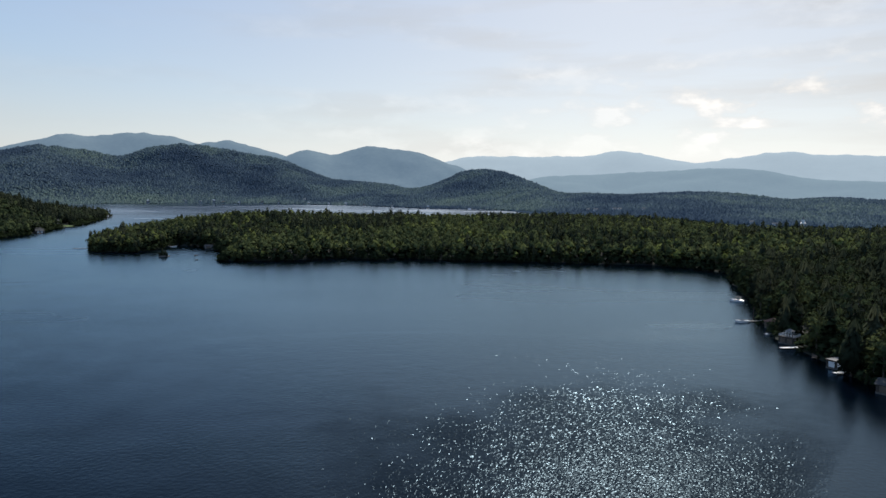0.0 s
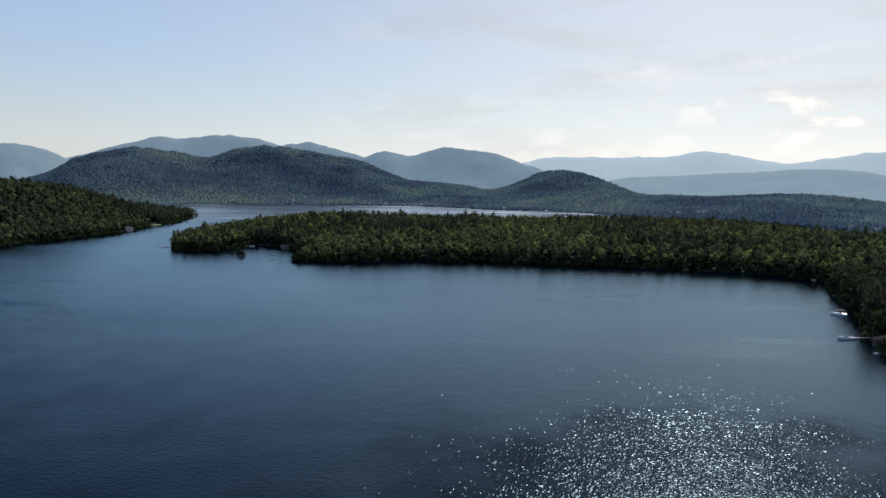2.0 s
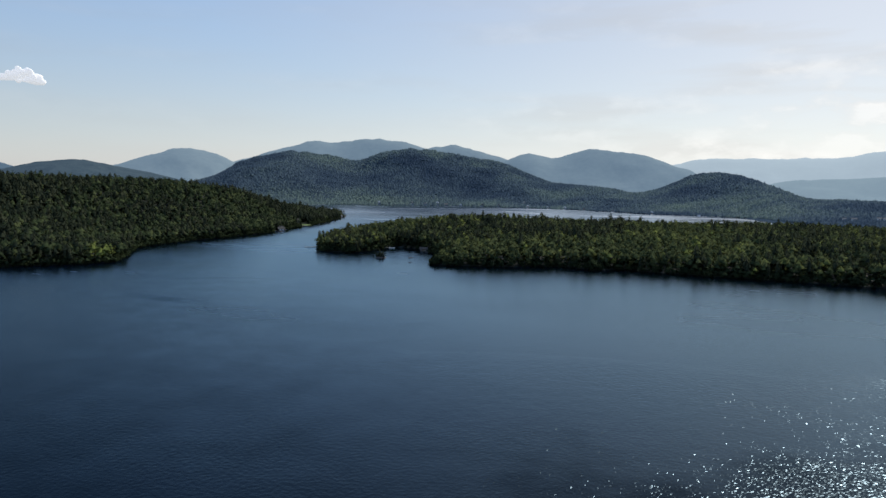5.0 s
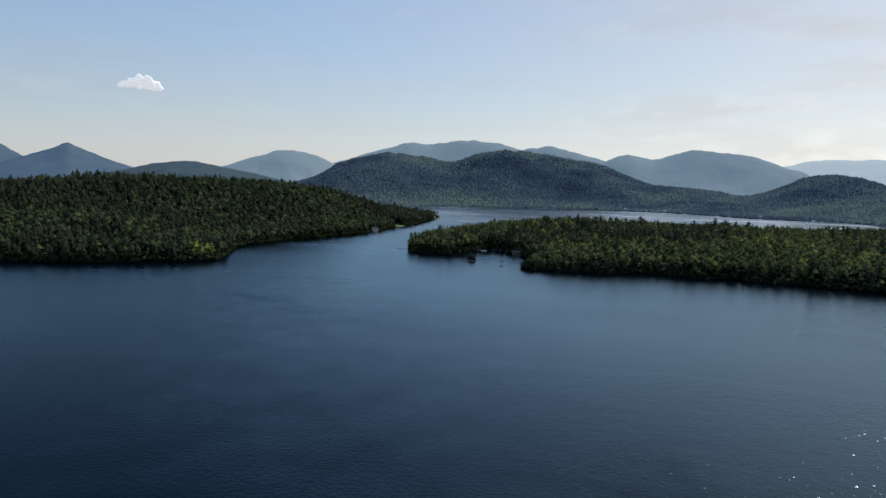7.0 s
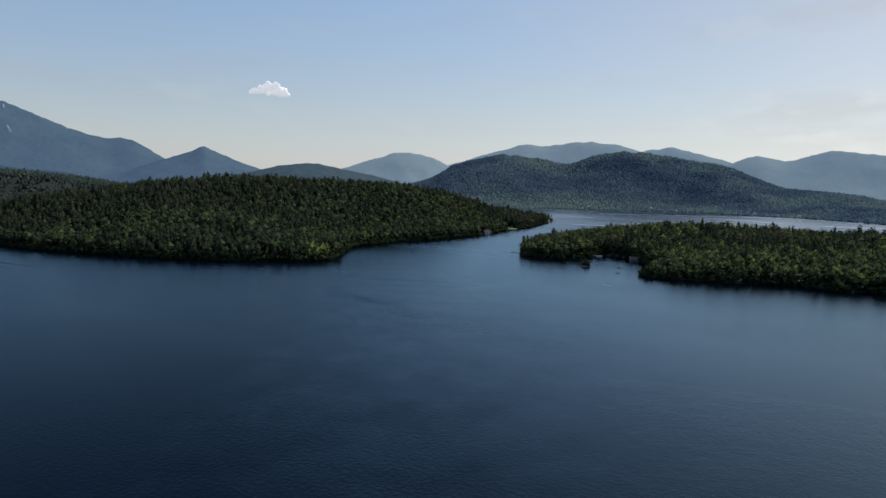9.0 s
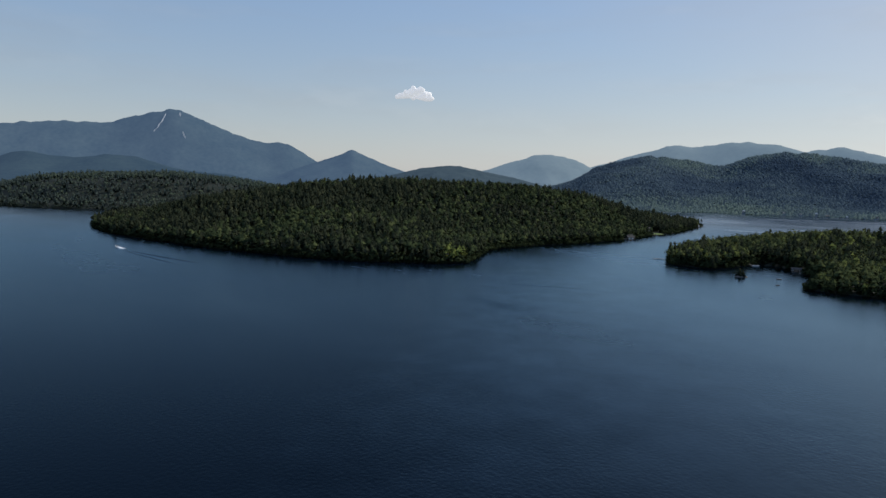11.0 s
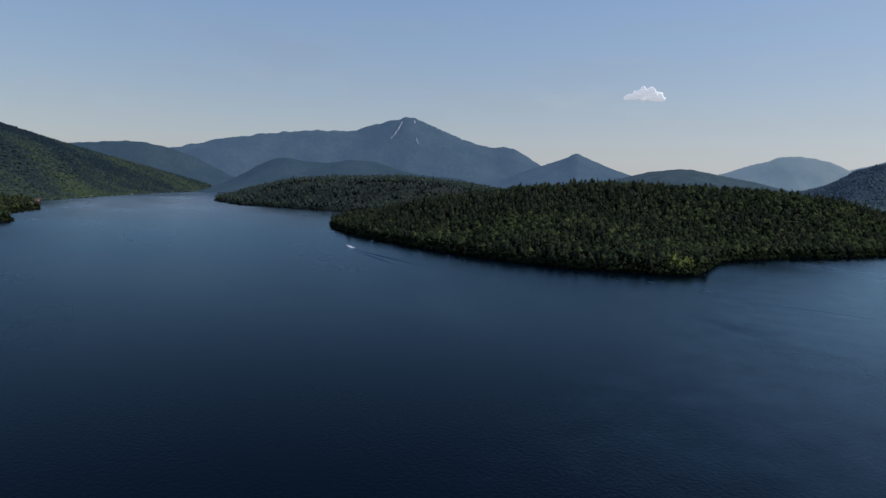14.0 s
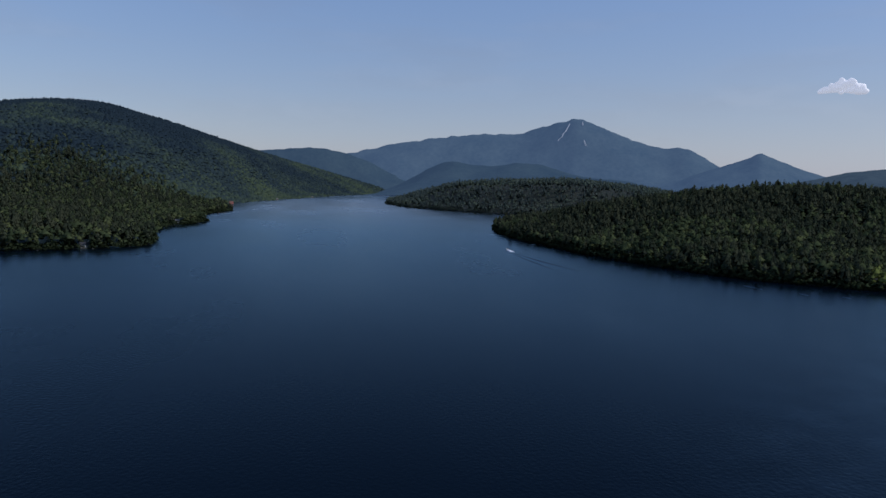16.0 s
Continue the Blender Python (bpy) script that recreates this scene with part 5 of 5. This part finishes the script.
# ---- cottages across the water and the village behind the peninsula ----
for k, (az, r, w) in enumerate(FAR_HOUSES):
    z = float(far_height(np.array([az]), np.array([float(r)]))[0])
    cottage("lake_house", ("white" if k % 3 else "tan") + " lake house with " + ("sunlit pale" if k % 2 else "grey") + " roof on the far shore",
            pose(r * math.sin(radians(az)), 30 + r * math.cos(radians(az)), z, 0, 0, -az + (k * 37) % 30 - 15), w * 0.75, w * 0.6, 3.4, WHITE if k % 3 else TAN_WALL,
            PALE_ROOF if k % 2 else GREY_ROOF, "gable", 2.2, front=((0, 1.4, 2.3, DARK_WOOD),), base=3.0)
for k, (az, r, w, h) in enumerate(VILLAGE[:-1]):
    z = max(float(far_height(np.array([az]), np.array([float(r)]))[0]), 1.0)
    cottage("village_house", "white village house with grey roof",
            pose(r * math.sin(radians(az)), 30 + r * math.cos(radians(az)), z, 0, 0, -az + (k * 53) % 40 - 20), w * 0.55, 6, h * 0.36, WHITE, GREY_ROOF, "gable", 2.0,
            front=((0, 1.6, 2.3, DARK_WOOD),), base=3.0)
cr, caz = 1285, 27.35
cz = max(float(far_height(np.array([caz]), np.array([float(cr)]))[0]), 1.0)
church = cottage("church", "white wooden church with pointed tower", pose(cr * math.sin(radians(caz)), 30 + cr * math.cos(radians(caz)), cz, 0, 0, -caz), 8, 14, 5, WHITE, PALE_ROOF, "hip", 3.0,
                 front=((0, 1.8, 2.6, DARK_WOOD),), base=3.0, category="church")
part("tower", slab((-2.2, -10.6, 0), (2.2, -8.2, 11.5), 0.05), WHITE, church)
spire = bmesh.new()
bmesh.ops.create_cone(spire, cap_ends=True, segments=8, radius1=2.2, radius2=0.05, depth=6.5, matrix=Matrix.Translation((0, -9.4, 14.75)))
part("spire", spire, GREY_ROOF, church, "grey pointed spire")

# ---- speed boat with its spray, and wakes on the water ----
motor_boat("white speed boat running fast with spray astern", pose(-723, 287.5, 0.35, 0, -4, 172), 8.0, group="boats under way")


def swell_line(name, label, points, width, height, mat, kind="structure"):
    """A long low wave on the water, through a few points."""
    p = np.array(points, float)
    s = np.r_[0, np.cumsum(np.linalg.norm(np.diff(p, axis=0), axis=1))]
    u = np.linspace(0, s[-1], max(8, int(s[-1] / 3)))
    c = np.stack([curve(u, list(zip(s, p[:, 0]))), curve(u, list(zip(s, p[:, 1])))], 1)
    tan = np.gradient(c, axis=0)
    tan /= np.linalg.norm(tan, axis=1)[:, None]
    nor = np.stack([-tan[:, 1], tan[:, 0]], 1)
    fade = np.sin(np.pi * np.linspace(0.02, 0.98, len(u))) ** 0.6
    cols = np.linspace(-1, 1, 9)
    prof = np.cos(cols * np.pi * 0.5) ** 2
    v = []
    for k in range(len(u)):
        for a, h in zip(cols, prof):
            q = c[k] + nor[k] * a * width
            v.append((q[0], q[1], 0.006 + height * h * fade[k]))
    return tagged(new(name, mesh_from(name, v, grid_faces(len(u), 9), mat, smooth_faces=True)), label, "wake", kind=kind)


swell_line("water_wake", "thin wave spreading behind a speed boat", [(-712, 288), (-668, 288), (-620, 292), (-560, 300)], 2.2, 0.5, WATER)
swell_line("water_wake", "thin wave spreading behind a speed boat", [(-712, 287), (-668, 283), (-620, 282), (-560, 283)], 2.2, 0.5, WATER)
swell_line("wake_foam", "thin line of foam trailing behind a speed boat", [(-712, 287.6), (-704, 287.3), (-696, 287), (-688, 286.9)], 0.5, 0.12, FOAM)
for k in range(4):
    o = k * 3.4
    swell_line("water_wake", "low parallel waves of an old boat wake", [(-322 + o, 370 - o), (-300 + o, 366 - o), (-276 + o, 363 - o), (-254 + o, 362 - o)], 1.0, 0.11, WATER)
swell_line("water_wake", "long low wave of an old boat wake", [(-346, 426), (-323, 440), (-304, 450), (-284, 456), (-262, 459)], 1.4, 0.14, WATER)


def spray():
    rng = np.random.default_rng(5)
    bm = bmesh.new()
    for k in range(110):
        u = rng.uniform() ** 0.8
        x, y = -721 + 17 * u, 287.4 + rng.uniform(-1, 1) * (0.7 + 1.5 * u)
        r = rng.uniform(0.4, 0.95) * (1.2 - 0.7 * u)
        m = Matrix.Translation((x, y, 0.1 + 0.7 * (1 - u) * rng.uniform())) @ Matrix.Diagonal((r * 1.8, r, r * 0.8, 1))
        bmesh.ops.create_icosphere(bm, subdivisions=1, radius=1.0, matrix=m)
    me = bpy.data.meshes.new("spray")
    bm.to_mesh(me)
    bm.free()
    me.materials.append(FOAM)
    tagged(new("spray", me), "white foam and spray behind a speed boat", "spray", kind="stuff")


spray()


# ---- bare slides on the high mountain ----
def slide(az0, el0, az1, el1, width):
    """A pale rock scar following the slope down between two heights."""
    line = MOUNTAIN_LINE
    flat = -math.degrees(math.atan(62 / 4600))
    full = [(line[0][0] - 5, flat), (line[0][0] - 3, flat)] + line + [(line[-1][0] + 3, flat), (line[-1][0] + 5, flat)]
    rr = np.arange(3900, 4600, 3.0)
    v = []
    n = 22
    for k in range(n):
        az, el = az0 + (az1 - az0) * (k / (n - 1)) ** 1.25 + 0.05 * math.sin(0.9 * k) * k / n, el0 + (el1 - el0) * k / (n - 1)
        h = hill_height(np.full(rr.shape, az), rr, 3900, 4600, full, seed=28, back=0.5, lumps=0.3)
        seen = np.degrees(np.arctan((h - 67) / rr))
        r = rr[np.argmax(seen >= el)] if (seen >= el).any() else 4590.0
        w = width * (0.55 + 0.45 * math.sin(2.6 * k / n + 0.4)) * (0.8 + 0.4 * lattice(k, 3, 1))
        for s in (-0.5, 0.5):
            a = az + math.degrees(s * w / r)
            v.append((-25 + (r - 14) * math.sin(radians(a)), 80 + (r - 14) * math.cos(radians(a)), 67 + (r - 14) * math.tan(radians(el))))
    return tagged(new("rock_slide", mesh_from("rock_slide", v, grid_faces(n, 2), PALE_ROCK)), "pale bare rock slide scar on a high mountain", "rock slide", "slides on the mountain")


slide(-69.3, 4.98, -70.15, 3.6, 6)
slide(-68.1, 3.7, -67.9, 3.22, 7)
slide(-68.3, 5.1, -68.25, 4.85, 7)


# ---- small heaped cloud ----
CLOUD, cn, cl, cb = material("cloud_white", 1.0)
cb.inputs["Base Color"].default_value = (0.8, 0.79, 0.77, 1)
cb.inputs["Specular IOR Level"].default_value = 0.0
# emission stands in for sunlight scattered through the cloud
cb.inputs["Emission Color"].default_value = (1.0, 0.985, 0.98, 1)
cb.inputs["Emission Strength"].default_value = 0.5


def cloud():
    """One heaped body with a ragged edge."""
    bm = bmesh.new()
    bmesh.ops.create_icosphere(bm, subdivisions=5, radius=1.0)
    bm.verts.index_update()
    d = np.array([v.co[:] for v in bm.verts])
    st = np.array([[v.index for v in f.verts] for f in bm.faces])
    bm.free()
    # lobes of the heap: along, up, size
    lobes = ((-0.8, 0.02, 0.1), (-0.6, 0.1, 0.16), (-0.35, 0.17, 0.2), (-0.1, 0.24, 0.2), (0.0, 0.48, 0.12), (0.16, 0.3, 0.2), (0.34, 0.34, 0.21), (0.55, 0.1, 0.24), (0.74, 0.12, 0.17), (0.86, 0.0, 0.13))
    vs, ts, tone = [], [], []
    for shell, (grow, alpha) in enumerate(((1.0, 1.0),)):
        r = np.full(len(d), 0.1)
        for lx, lz, lr in lobes:
            c = np.array((lx, 0.0, lz))
            along = d @ c
            miss = np.maximum(c @ c - along ** 2, 0)
            reach = lr * grow
            hit = miss < reach ** 2
            r = np.where(hit, np.maximum(r, along + np.sqrt(np.maximum(reach ** 2 - miss, 0))), r)
        p = d * r[:, None]
        bump = np.array([noise.noise(Vector(q) * 5.0 + Vector((3, 1, shell * 0.5))) * 0.08 + noise.noise(Vector(q) * 11.0 + Vector((0, shell, 0))) * 0.014 for q in p])
        p = p + d * bump[:, None]
        p[:, 2] = np.where(p[:, 2] < -0.02, -0.02 + (p[:, 2] + 0.02) * 1.1, p[:, 2])
        vs.append(p)
        ts.append(st + shell * len(d))
        tone.append(np.full(len(d), alpha))
    v = np.concatenate(vs) * (132, 90, 128)
    az, el, r = radians(-50.12), radians(7.1), 4450
    ob = new("cloud", mesh_from("cloud", v, np.concatenate(ts), CLOUD, np.concatenate(tone), True))
    ob.matrix_basis = pose(-14 + r * math.sin(az), 67 + r * math.cos(az), 67 + r * math.tan(el), 0, 0, math.degrees(-az))
    tagged(ob, "small white heaped summer cloud in clear sky", "cloud", kind="structure")


cloud()
